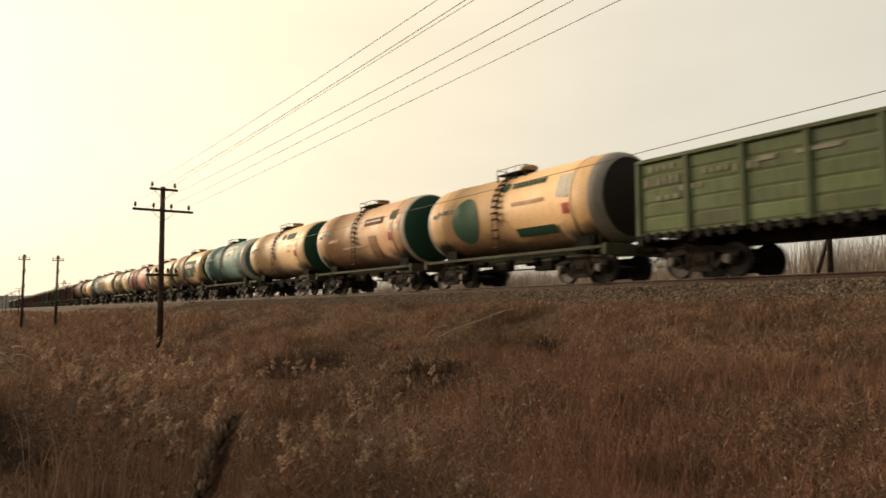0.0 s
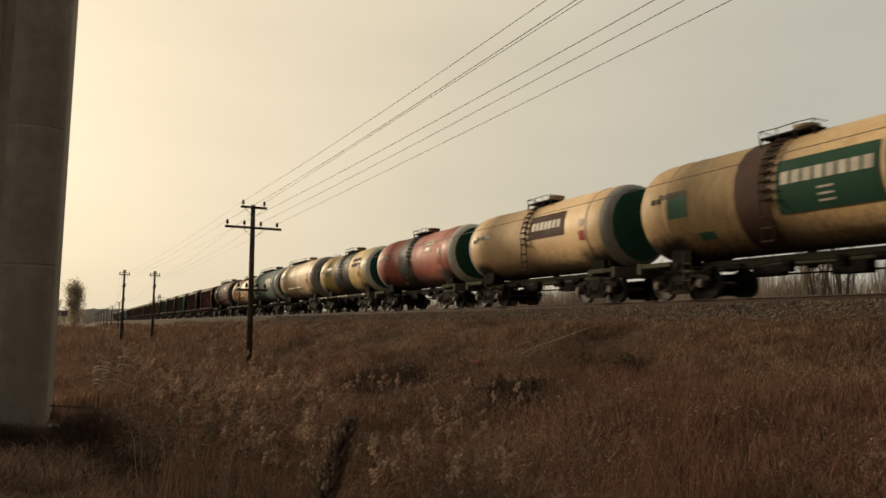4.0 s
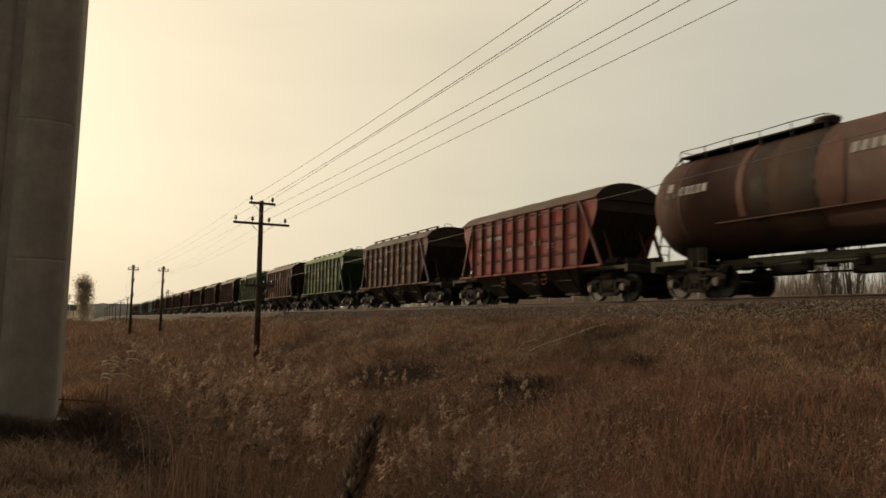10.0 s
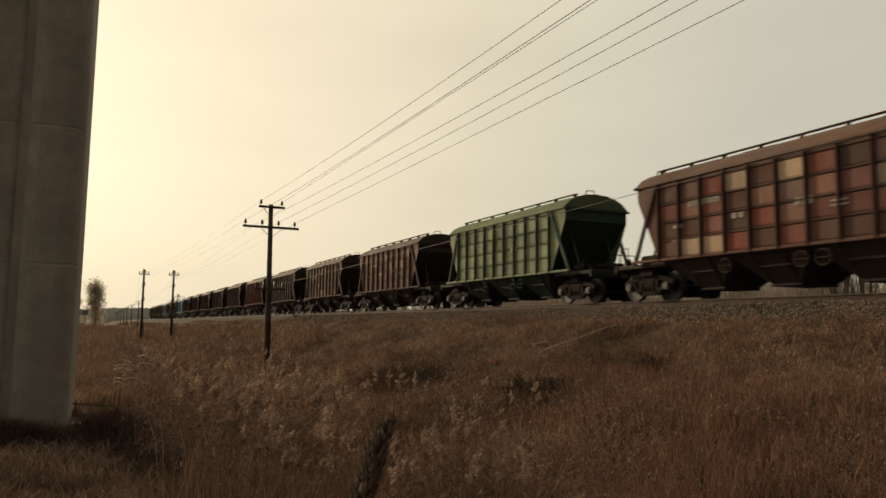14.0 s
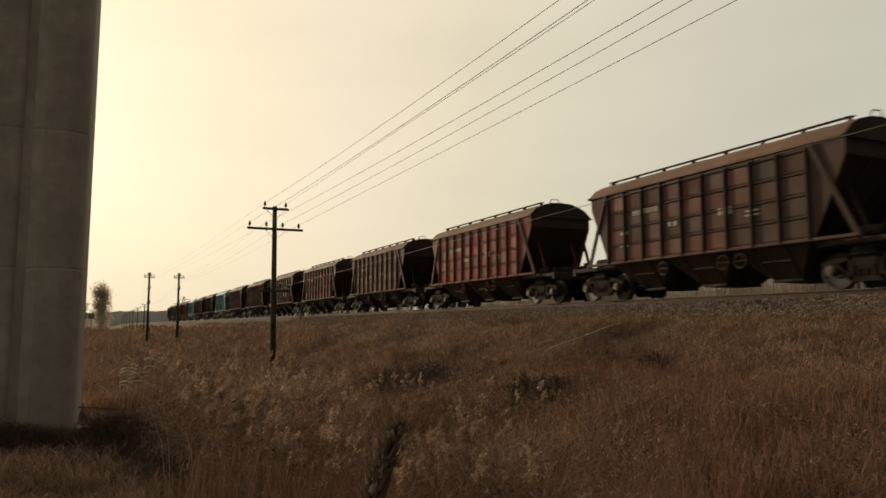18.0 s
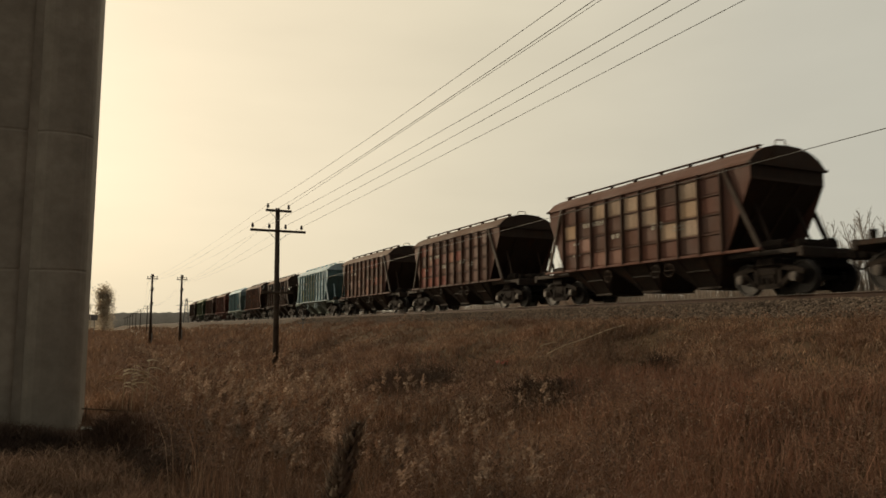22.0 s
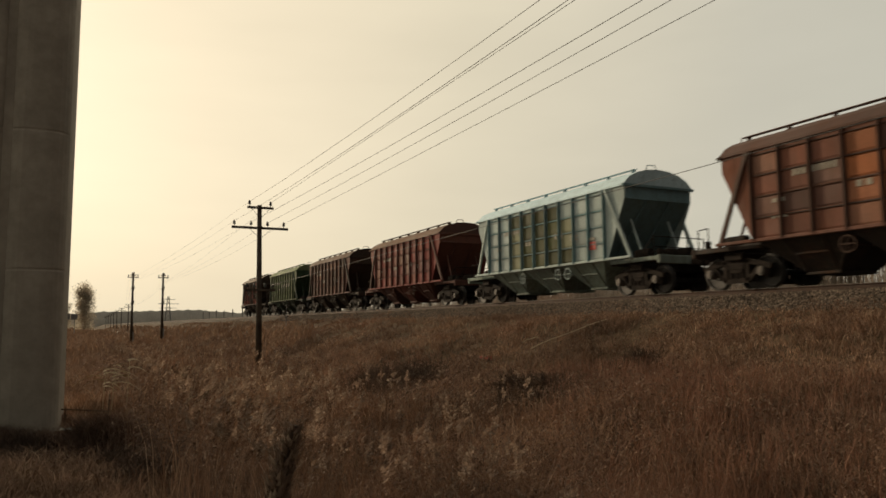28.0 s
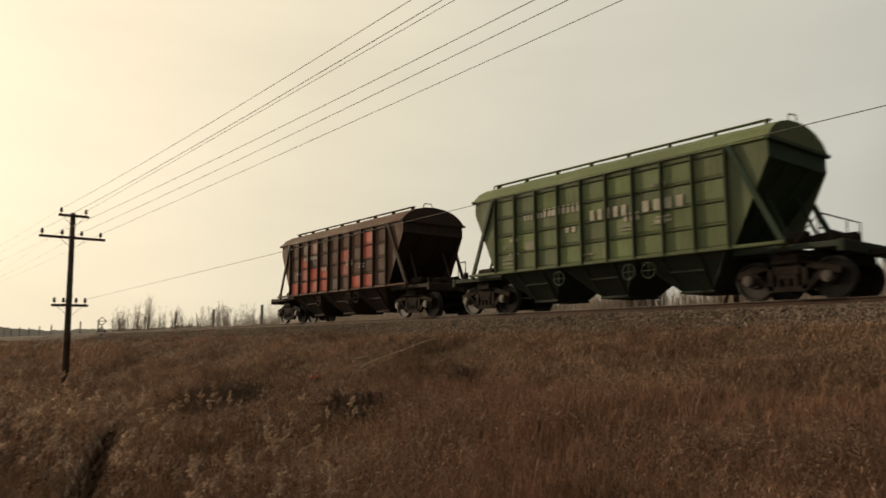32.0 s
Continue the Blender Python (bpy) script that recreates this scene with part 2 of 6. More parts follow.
def blades(name, low, high, pale, through=0.18):
    """Dry grass: each blade its own tone, some light coming through."""
    m, nt, b = nodes(name)
    g = nt.nodes.new("ShaderNodeNewGeometry")
    tc = nt.nodes.new("ShaderNodeTexCoord")
    patch = noise_node(nt, tc.outputs["Object"], 0.33, 4)
    rnd = g.outputs["Random Per Island"]
    col = mixed(nt, steps(nt, rnd, 0.0, 0.8), low, high)
    col = mixed(nt, steps(nt, rnd, 0.80, 0.95), col, pale)
    col = mixed(nt, steps(nt, patch, 0.42, 0.62, 0.0, 0.6), col, tuple(x * f for x, f in zip(low, (0.5, 0.52, 0.56))))
    patch2 = noise_node(nt, scaled(nt, tc.outputs["Object"], 1, 0.8, 1), 0.16, 3)
    col = mixed(nt, steps(nt, patch2, 0.5, 0.66, 0.0, 0.4), col, (0.28, 0.145, 0.09))
    tuft = nt.nodes.new("ShaderNodeHueSaturation")
    nt.links.new(steps(nt, noise_node(nt, tc.outputs["Object"], 1.9, 3), 0.3, 0.7, 0.62, 1.32), tuft.inputs["Value"])
    nt.links.new(col, tuft.inputs["Color"])
    col = tuft.outputs["Color"]
    nt.links.new(col, b.inputs["Base Color"])
    b.inputs["Roughness"].default_value = 0.8
    b.inputs["Specular IOR Level"].default_value = 0.25
    tr = nt.nodes.new("ShaderNodeBsdfTranslucent")
    nt.links.new(col, tr.inputs["Color"])
    mx = nt.nodes.new("ShaderNodeMixShader")
    mx.inputs[0].default_value = through
    nt.links.new(b.outputs["BSDF"], mx.inputs[1])
    nt.links.new(tr.outputs["BSDF"], mx.inputs[2])
    nt.links.new(mx.outputs["Shader"], nt.nodes["Material Output"].inputs["Surface"])
    return m


M_GRASS = blades("dry_grass", (0.21, 0.122, 0.078), (0.35, 0.215, 0.137), (0.44, 0.305, 0.2))
M_REED = blades("dry_reed", (0.185, 0.102, 0.062), (0.34, 0.193, 0.117), (0.5, 0.345, 0.225))
M_PLUME = blades("reed_plume", (0.24, 0.16, 0.11), (0.38, 0.275, 0.2), (0.55, 0.43, 0.33), 0.4)
M_WEEDLEAF = blades("dead_weed_leaf", (0.1, 0.059, 0.039), (0.25, 0.152, 0.1), (0.4, 0.275, 0.19), 0.3)
M_PALE_REED = blades("pale_reed", (0.31, 0.25, 0.2), (0.45, 0.375, 0.305), (0.54, 0.46, 0.38))
M_SOIL = surface("soil_with_dead_grass", (0.07, 0.044, 0.026), (0.12, 0.078, 0.044), 1.2, 0.95, bump=0.8, dist=0.05)
M_BALLAST = surface("ballast_bed", (0.065, 0.047, 0.034), (0.115, 0.086, 0.064), 1.5, 0.95, bump=1.0, dist=0.04, fine=18)
M_STONE = surface("ballast_stone", (0.085, 0.062, 0.045), (0.20, 0.152, 0.116), 6, 0.9, bump=0.4, per_island=0.75)
M_RAIL = surface("rusty_rail", (0.05, 0.028, 0.019), (0.085, 0.046, 0.03), 3, 0.75, 0.3, 0.2, 0.004)
M_RAIL_TOP = surface("worn_rail_head", (0.42, 0.40, 0.38), (0.5, 0.48, 0.45), 3, 0.28, 0.9, 0.05, 0.002)
M_SLEEPER = surface("concrete_sleeper", (0.24, 0.22, 0.20), (0.33, 0.31, 0.28), 3, 0.9)
M_CONCRETE = surface("pier_concrete", (0.29, 0.25, 0.2), (0.42, 0.365, 0.295), 0.55, 0.9, bump=0.35, dist=0.008)
M_POLE = surface("tarred_pole_wood", (0.055, 0.042, 0.034), (0.10, 0.08, 0.062), 2.0, 0.85, bump=0.5, dist=0.01)
M_POLE_FOOT = surface("concrete_pole_foot", (0.20, 0.185, 0.165), (0.28, 0.26, 0.23), 2.0, 0.9)
M_IRON = surface("dark_iron", (0.03, 0.027, 0.025), (0.06, 0.052, 0.046), 4, 0.6, 0.5, 0.15, 0.003)
M_INSULATOR = surface("glazed_insulator", (0.03, 0.028, 0.026), (0.05, 0.045, 0.04), 5, 0.25)
M_WIRE = surface("weathered_wire", (0.12, 0.11, 0.10), (0.18, 0.165, 0.15), 3, 0.5, 0.6)
M_SOOT = surface("oily_soot", (0.006, 0.005, 0.004), (0.015, 0.012, 0.010), 3, 0.95)
M_STEP = surface("rusty_steps", (0.03, 0.017, 0.012), (0.06, 0.034, 0.022), 4, 0.86)
M_RUNGEAR = surface("sooty_running_gear", (0.013, 0.0098, 0.008), (0.036, 0.026, 0.02), 2.5, 0.86, 0.0, 0.3, 0.006)
M_WHEEL = surface("wheel_steel", (0.016, 0.0135, 0.012), (0.034, 0.028, 0.025), 4, 0.5, 0.4, 0.2, 0.004)
M_CAP = surface("greasy_axle_cap", (0.05, 0.04, 0.033), (0.11, 0.092, 0.078), 7, 0.5, 0.3)
M_DARK = surface("shaded_steel", (0.02, 0.017, 0.015), (0.04, 0.034, 0.03), 2, 0.85)
M_TWIG = surface("grey_twigs", (0.27, 0.22, 0.175), (0.38, 0.31, 0.25), 2, 0.95)
# leaf colour raised to carry the haze in front of the far birches
M_LEAF = blades("withered_leaves", (0.50, 0.42, 0.32), (0.60, 0.52, 0.40), (0.66, 0.58, 0.45), 0.7)
# haze of the distance is put into the woods' pale base colour
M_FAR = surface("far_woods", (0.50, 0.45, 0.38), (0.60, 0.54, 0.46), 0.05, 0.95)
M_STICK = surface("bleached_stalk", (0.42, 0.34, 0.22), (0.55, 0.45, 0.31), 5, 0.8)
M_WHITE = surface("white_marking", (0.28, 0.25, 0.2), (0.44, 0.40, 0.32), 3, 0.7)
M_FADED = surface("faded_marking", (0.2, 0.19, 0.14), (0.28, 0.26, 0.19), 3, 0.8)
M_RED = paint("red_marking", (0.46, 0.055, 0.04), 0.5, 0.2)
M_SIGN = surface("sign_back", (0.16, 0.16, 0.16), (0.22, 0.22, 0.22), 2, 0.6)

# ---- building blocks ----


def part(name, bm, material, parent=None, label="", smooth=False):
    me = bpy.data.meshes.new(name)
    bm.normal_update()
    bm.to_mesh(me)
    bm.free()
    if smooth:
        me.shade_smooth()
    me.materials.append(material)
    ob = new(name, me)
    ob.parent = parent
    if label:
        tagged(ob, label)
    return ob


def again(ob, parent, m=None, material=None):
    """One more object on the mesh of ob."""
    o = new(ob.name.split(".")[0], ob.data)
    o.parent = parent
    if m is not None:
        o.matrix_basis = m
    if material:
        wear(o, material)
    return o


def wear(ob, material):
    ob.material_slots[0].link = "OBJECT"
    ob.material_slots[0].material = material


def root(name, m, label, category, group="", kind=""):
    ob = new(name)
    ob.empty_display_size = 0.3
    ob.matrix_basis = m
    return tagged(ob, label, category, group, kind)


def box(bm, x0, x1, y0, y1, z0, z1, bev=0.0):
    v = [bm.verts.new(p) for p in ((x0, y0, z0), (x1, y0, z0), (x1, y1, z0), (x0, y1, z0), (x0, y0, z1), (x1, y0, z1), (x1, y1, z1), (x0, y1, z1))]
    fs = [bm.faces.new([v[i] for i in q]) for q in ((0, 3, 2, 1), (4, 5, 6, 7), (0, 1, 5, 4), (1, 2, 6, 5), (2, 3, 7, 6), (3, 0, 4, 7))]
    if bev:
        es = list({e for f in fs for e in f.edges})
        bmesh.ops.bevel(bm, geom=es, offset=bev, segments=1, affect="EDGES")
    return bm


def beam(bm, a, b, w, h):
    """A square bar from a to b."""
    a, b = Vector(a), Vector(b)
    d = (b - a).normalized()
    side = d.cross(Vector((0, 0, 1)))
    side = side.normalized() if side.length > 1e-3 else Vector((1, 0, 0))
    up = side.cross(d)
    ring = lambda p: [bm.verts.new(p + side * sx * w / 2 + up * sz * h / 2) for sx, sz in ((-1, -1), (1, -1), (1, 1), (-1, 1))]
    p, q = ring(a), ring(b)
    for i in range(4):
        bm.faces.new((p[i], p[(i + 1) % 4], q[(i + 1) % 4], q[i]))
    bm.faces.new(p[::-1])
    bm.faces.new(q)
    return bm


def tube(bm, a, b, r0, r1=None, n=8, caps=True):
    a, b = Vector(a), Vector(b)
    r1 = r0 if r1 is None else r1
    d = (b - a).normalized()
    side = d.cross(Vector((0, 0, 1)))
    side = side.normalized() if side.length > 1e-3 else Vector((1, 0, 0))
    up = side.cross(d)
    ring = lambda p, r: [bm.verts.new(p + (side * math.cos(t) + up * math.sin(t)) * r) for t in (2 * math.pi * i / n for i in range(n))]
    p, q = ring(a, r0), ring(b, r1)
    for i in range(n):
        bm.faces.new((p[i], q[i], q[(i + 1) % n], p[(i + 1) % n]))
    if caps:
        bm.faces.new(p)
        bm.faces.new(q[::-1])
    return bm


def polytube(bm, pts, r, n=5):
    """One unbroken tube along a chain of points."""
    pts = [Vector(p) for p in pts]
    rings = []
    for i, p in enumerate(pts):
        d = (pts[min(i + 1, len(pts) - 1)] - pts[max(i - 1, 0)]).normalized()
        side = d.cross(Vector((0, 0, 1)))
        side = side.normalized() if side.length > 1e-3 else Vector((1, 0, 0))
        up = side.cross(d)
        rings.append([bm.verts.new(p + (side * math.cos(t) + up * math.sin(t)) * r) for t in (2 * math.pi * k / n for k in range(n))])
    for p, q in zip(rings, rings[1:]):
        for k in range(n):
            bm.faces.new((p[k], q[k], q[(k + 1) % n], p[(k + 1) % n]))
    bm.faces.new(rings[0])
    bm.faces.new(rings[-1][::-1])
    return bm


def lathe_y(bm, prof, n=40, zc=0.0, xc=0.0, a0=0.0, a1=2 * math.pi):
    """Profile rows of (y, radius) turned about a lengthwise axis."""
    full = a1 - a0 > 6.28
    m = n if full else n + 1
    rings = []
    for y, r in prof:
        if r < 1e-5:
            rings.append([bm.verts.new((xc, y, zc))])
        else:
            rings.append([bm.verts.new((xc + r * math.cos(a0 + (a1 - a0) * i / n), y, zc + r * math.sin(a0 + (a1 - a0) * i / n))) for i in range(m)])
    for p, q in zip(rings, rings[1:]):
        for i in range(n):
            j = (i + 1) % m
            if len(p) == 1:
                bm.faces.new((p[0], q[i], q[j]))
            elif len(q) == 1:
                bm.faces.new((p[i], q[0], p[j]))
            else:
                bm.faces.new((p[i], q[i], q[j], p[j]))
    return bm


def slab(bm, pts, x0, x1):
    """A polygon of (y, z) carried from x0 to x1."""
    a = [bm.verts.new((x0, y, z)) for y, z in pts]
    b = [bm.verts.new((x1, y, z)) for y, z in pts]
    n = len(pts)
    for i in range(n):
        bm.faces.new((a[i], a[(i + 1) % n], b[(i + 1) % n], b[i]))
    bm.faces.new(a[::-1])
    bm.faces.new(b)
    return bm


def extrude_y(bm, pts, y0, y1):
    """A polygon of (x, z) carried from y0 to y1."""
    a = [bm.verts.new((x, y0, z)) for x, z in pts]
    b = [bm.verts.new((x, y1, z)) for x, z in pts]
    n = len(pts)
    for i in range(n):
        bm.faces.new((a[i], b[i], b[(i + 1) % n], a[(i + 1) % n]))
    bm.faces.new(a)
    bm.faces.new(b[::-1])
    return bm


def np_mesh(name, verts, tris, material):
    me = bpy.data.meshes.new(name)
    v, t = np.asarray(verts, np.float32).reshape(-1, 3), np.asarray(tris, np.int32).reshape(-1, 3)
    me.vertices.add(len(v))
    me.vertices.foreach_set("co", v.ravel())
    me.loops.add(t.size)
    me.loops.foreach_set("vertex_index", t.ravel())
    me.polygons.add(len(t))
    me.polygons.foreach_set("loop_start", np.arange(0, t.size, 3, dtype=np.int32))
    me.update(calc_edges=True)
    me.materials.append(material)
    return new(name, me)


B = bmesh.new

# ---- ground ----
RAIL_X, RAIL_Z = 18.05, 2.533


def wave(x, y):
    return 0.10 * np.sin(0.55 * x + 0.31 * y) + 0.08 * np.sin(0.23 * x - 0.83 * y + 1.3) + 0.05 * np.sin(1.7 * x + 1.1 * y)


def land(x, y):
    """Height of the soil: a low strip beside the camera, the track's bank, flat fields beyond."""
    x, y = np.asarray(x, float), np.asarray(y, float)
    z = np.interp(x, (-400, -60, -6, -1.5, 0.8, 2.6, 7.0, 9.0, 13.05, 14.2, 15.05, 21.0, 22.2, 25.5, 60, 600),
                  (-0.6, -0.6, 0.0, 0.05, -0.1, -0.85, -0.8, -0.2, 1.24, 1.68, 1.89, 1.89, 1.6, 0.4, 0.2, 0.0))
    return z + wave(x, y) * (np.clip(np.abs(x - 18.05) - 3.5, 0, 1)) * 0.8


def sheet():
    xs = np.unique(np.concatenate([np.linspace(-3000, -60, 12), np.linspace(-60, -10, 12), np.linspace(-10, 30, 81), np.linspace(30, 80, 12), np.linspace(80, 3000, 12)]))
    ys = np.unique(np.concatenate([np.linspace(-3000, -60, 10), np.linspace(-60, 0, 20), np.linspace(0, 60, 81), np.linspace(60, 200, 40), np.linspace(200, 3500, 20)]))
    X, Y = np.meshgrid(xs, ys)
    Z = land(X, Y)
    n, m = X.shape
    i = np.arange(n * m).reshape(n, m)
    a, b, c, d = i[:-1, :-1].ravel(), i[:-1, 1:].ravel(), i[1:, 1:].ravel(), i[1:, :-1].ravel()
    ob = np_mesh("ground", np.stack([X, Y, Z], -1), np.concatenate([np.stack([a, b, c], 1), np.stack([a, c, d], 1)]), M_SOIL)
    ob.data.shade_smooth()
    return tagged(ob, "brown earth with dead grass, a ditch and a railway bank", "ground", kind="structure")


sheet()


def permanent_way():
    bm = B()
    prof = ((-3.0, -0.68), (-1.9, -0.26), (-1.6, -0.2), (1.6, -0.2), (1.9, -0.26), (3.0, -0.68))
    extrude_y(bm, [(RAIL_X + x, RAIL_Z + z) for x, z in prof], -520, 900)
    bed = tagged(part("ballast_bed", bm, M_BALLAST), "grey crushed-stone ballast bed under the track", "ballast", kind="structure")
    # single stones on the shoulder that faces the camera
    g = np.random.default_rng(5)
    n = 52000
    y = 4 + 62 * g.random(n) ** 1.7
    u = g.random(n)
    x = RAIL_X - 3.15 + 2.1 * u
    z = RAIL_Z + np.interp(x - RAIL_X, [p[0] for p in prof], [p[1] for p in prof]) + 0.005
    r = g.uniform(0.022, 0.055, n)
    octa = np.array([(1, 0, 0), (-1, 0, 0), (0, 1, 0), (0, -1, 0), (0, 0, 1), (0, 0, -1)], float)
    v = octa[None] * g.uniform(0.55, 1.2, (n, 6, 1)) * r[:, None, None]
    a = g.uniform(0, 6.28, n)
    c, s = np.cos(a)[:, None], np.sin(a)[:, None]
    v = np.stack([v[..., 0] * c - v[..., 1] * s, v[..., 0] * s + v[..., 1] * c, v[..., 2] * 0.8 + 0.3 * v[..., 0]], -1) + np.stack([x, y, z], -1)[:, None]
    f = np.array([(0, 2, 4), (2, 1, 4), (1, 3, 4), (3, 0, 4), (2, 0, 5), (1, 2, 5), (3, 1, 5), (0, 3, 5)])
    st = np_mesh("ballast_stones", v, f[None] + 6 * np.arange(n)[:, None, None], M_STONE)
    tagged(st, "loose grey crushed stones on the track shoulder", "stones", kind="stuff")
    for sx in (-1, 1):
        x0 = RAIL_X + sx * 0.795
        bm = B()
        extrude_y(bm, [(x0 + x, RAIL_Z + z) for x, z in ((-.075, -.18), (.075, -.18), (.075, -.165), (.015, -.14), (.012, -.05), (.036, -.035), (.036, -.004), (-.036, -.004), (-.036, -.035), (-.012, -.05), (-.015, -.14), (-.075, -.165))], -520, 900)
        rail = tagged(part("rail", bm, M_RAIL), "rusty brown steel rail with a worn bright head", "rail", "rails of the track", kind="structure")
        bm = B()
        box(bm, x0 - .03, x0 + .03, -520, 900, RAIL_Z - .003, RAIL_Z)
        part("rail_head", bm, M_RAIL_TOP, rail, "worn bright running surface")
    bm = B()
    box(bm, -1.35, 1.35, -.13, .13, -.2, 0, .03)
    first = part("sleeper", bm, M_SLEEPER)
    first.matrix_basis = pose(RAIL_X, 2, RAIL_Z - .18)
    tagged(first, "grey concrete sleeper set in ballast", "sleeper", "sleepers of the track", kind="structure")
    for i in range(1, 120):
        tagged(again(first, None, pose(RAIL_X, 2 + i * .545, RAIL_Z - .18)), "grey concrete sleeper set in ballast", "sleeper", "sleepers of the track", kind="structure")


permanent_way()

# ---- bridge pier beside the camera ----


def pier():
    # a long concrete pier with rounded edges and a groove between its two halves; it carries the bridge above
    w = root("bridge_pier", pose(0, 0, 0), "tall grey concrete bridge pier standing in dry grass", "pier", kind="structure")
    top = 14.0

    def column(x0, x1, y0, y1, r, name):
        bm = B()
        pts = []
        for cx, cy, a0 in ((x1 - r, y1 - r, 0), (x0 + r, y1 - r, 90), (x0 + r, y0 + r, 180), (x1 - r, y0 + r, 270)):
            pts += [(cx + r * math.cos(radians(a0 + 90 * i / 6)), cy + r * math.sin(radians(a0 + 90 * i / 6))) for i in range(7)]
        levels = (-.7, 2.45, 2.47, 2.485, 2.505, 4.55, 4.57, 4.585, 4.605, 6.9, 6.92, 6.935, 6.955, top)
        prev = None
        for i, z in enumerate(levels):
            d = .005 if i in (2, 3, 6, 7, 10, 11) else 0.0
            c = ((x0 + x1) / 2, (y0 + y1) / 2)
            ring = [bm.verts.new((x - d * (1 if x > c[0] else -1), y - d * (1 if y > c[1] else -1), z)) for x, y in pts]
            if prev:
                for k in range(len(pts)):
                    bm.faces.new((prev[k], prev[(k + 1) % len(pts)], ring[(k + 1) % len(pts)], ring[k]))
            prev = ring
        bm.faces.new(prev)
        part(name, bm, M_CONCRETE, w)

    column(-1.18, -.34, 12.2, 15.6, .3, "pier_shaft")
    column(-4.3, -1.21, 12.27, 15.5, .1, "pier_shaft")
    bm = B()
    box(bm, -1.3, -1.1, 12.31, 15.2, -.7, top)
    part("pier_joint", bm, M_CONCRETE, w)
    bm = B()
    box(bm, -4.6, -.15, 11.9, 16.0, -.8, -.25, .04)
    part("footing", bm, M_CONCRETE, w, "concrete footing slab in the grass")


pier()

# ---- telegraph line ----


def pole_thing(x, y, arms, height, foot, label, turn=0.0, lean=0.0):
    z = float(land(x, y))
    w = root("telegraph_pole", pose(x + radians(lean) * height, y, z - .3, 0, -lean, turn), label, "utility pole", "poles of the telegraph line")
    bm = B()
    tube(bm, (0, 0, .0), (0, 0, height + .3), .15, .105, n=12)
    part("post", bm, M_POLE, w, smooth=True)
    if foot:
        bm = B()
        box(bm, .11, .29, -.09, .09, -.1, 1.9, .02)
        part("foot_post", bm, M_POLE_FOOT, w, "short concrete foot beside the post")
    for za, half, xs in arms:
        za = height + .3 - za
        bm = B()
        box(bm, -half, half, -.20, -.11, za - .055, za + .055, .012)
        arm = part("crossarm", bm, M_POLE, w)
        for sx in (-1, 1):
            bm = B()
            beam(bm, (sx * min(.5, half * .7), -.16, za - .05), (0, -.13, za - .5), .03, .012)
            part("brace", bm, M_IRON, arm)
        for px in xs:
            bm = B()
            tube(bm, (px, -.155, za + .05), (px, -.155, za + .15), .014, n=6)
            for a, b, r0, r1 in ((.13, .20, .062, .07), (.20, .25, .05, .062), (.25, .30, .06, .045), (.30, .33, .045, .02)):
                tube(bm, (px, -.155, za + a), (px, -.155, za + b), r0, r1, n=10)
            part("insulator", bm, M_INSULATOR, arm, "dark bell-shaped insulator", smooth=True)
    return w



ARMS = ((.14, .62, (-.52, .48)), (1.1, 1.33, (-1.22, -.44, .34, 1.12)), (4.0, .72, (-.62, -.26, .24, .6)))
POLE_Z = 7.2
LINE = "tarred wooden telegraph pole with crossarms and insulators"
zp = float(land(7.05, 34.05))
pole_thing(7.05, 34.05, ARMS, POLE_Z - zp, False, LINE + ", standing in reeds", 5, .6)
pole_thing(9.1, -16.1, ARMS, POLE_Z + 1.0 - float(land(9.1, -16)), True, LINE + " on the bank")
PAIR = ((.30, .30, (-.1, .1)), (.55, .62, (-.5, .5)), (1.9, .2, (.15,)), (3.6, .2, (.15,)))
for x in (4.5, 7.8):
    w = pole_thing(x, 92, PAIR, 7.75 - float(land(x, 92)), True, "far wooden telegraph pole with a leaning strut")
    bm = B()
    tube(bm, (.05, .1, 3.3), (.28, 1.0, .0), .10, .11, n=8)
    part("strut", bm, M_POLE, w, "leaning wooden strut")
FAR_ARMS = ((.14, .9, (-.7, .7)), (.8, 1.2, (-1, -.4, .4, 1)))
for i, y in enumerate((215, 261, 305, 345, 390, 440, 500)):
    pole_thing(9.6, y, FAR_ARMS, 7.2 - float(land(9.6, y)), False, "distant telegraph pole beside the line")


def wire(a, b, sag, r=.0065, name="telegraph_wire"):
    bm = B()
    n = 24
    pts = []
    for i in range(n + 1):
        u = i / n
        p = Vector(a).lerp(Vector(b), u)
        p.z -= 4 * sag * u * (1 - u)
        pts.append(p)
    polytube(bm, pts, r)
    return tagged(part(name, bm, M_WIRE), "thin dark wire strung between telegraph poles", "wire", "wires of the telegraph line")


SKEW = ((.0225, .027), (.0187, .0347, .0252, .0302))  # sideways run of each wire, metres a metre
SAG = ((.414, .01), (.417, .304, .221, .06))
for arm, (drop, half, xs) in enumerate(ARMS):
    z = POLE_Z - drop + .25
    for k, px in enumerate(xs):
        a = (7.05 + px, 33.9, z)
        if arm == 2 and k != 3:
            continue
        if arm == 2:
            wire(a, (a[0] + 2.84, -16, z + 1.45), .0)
            continue
        wire(a, (a[0] + 49.9 * SKEW[arm][k], -16, z + 1.0), SAG[arm][k])
        far = (7.8 if px > 0 else 4.5) + (.5 if abs(px) > .45 else .1) * (1 if px > 0 else -1)
        wire(a, (far, 91.85, 7.15 - (.55 if arm else .3) + .2), .35, .0045)
for x in (4.4, 4.0, 7.9, 8.3):
    wire((x, 91.85, 6.85), (9.6 + (x - 6) * .4, 214.85, 7.2), .9, .006)


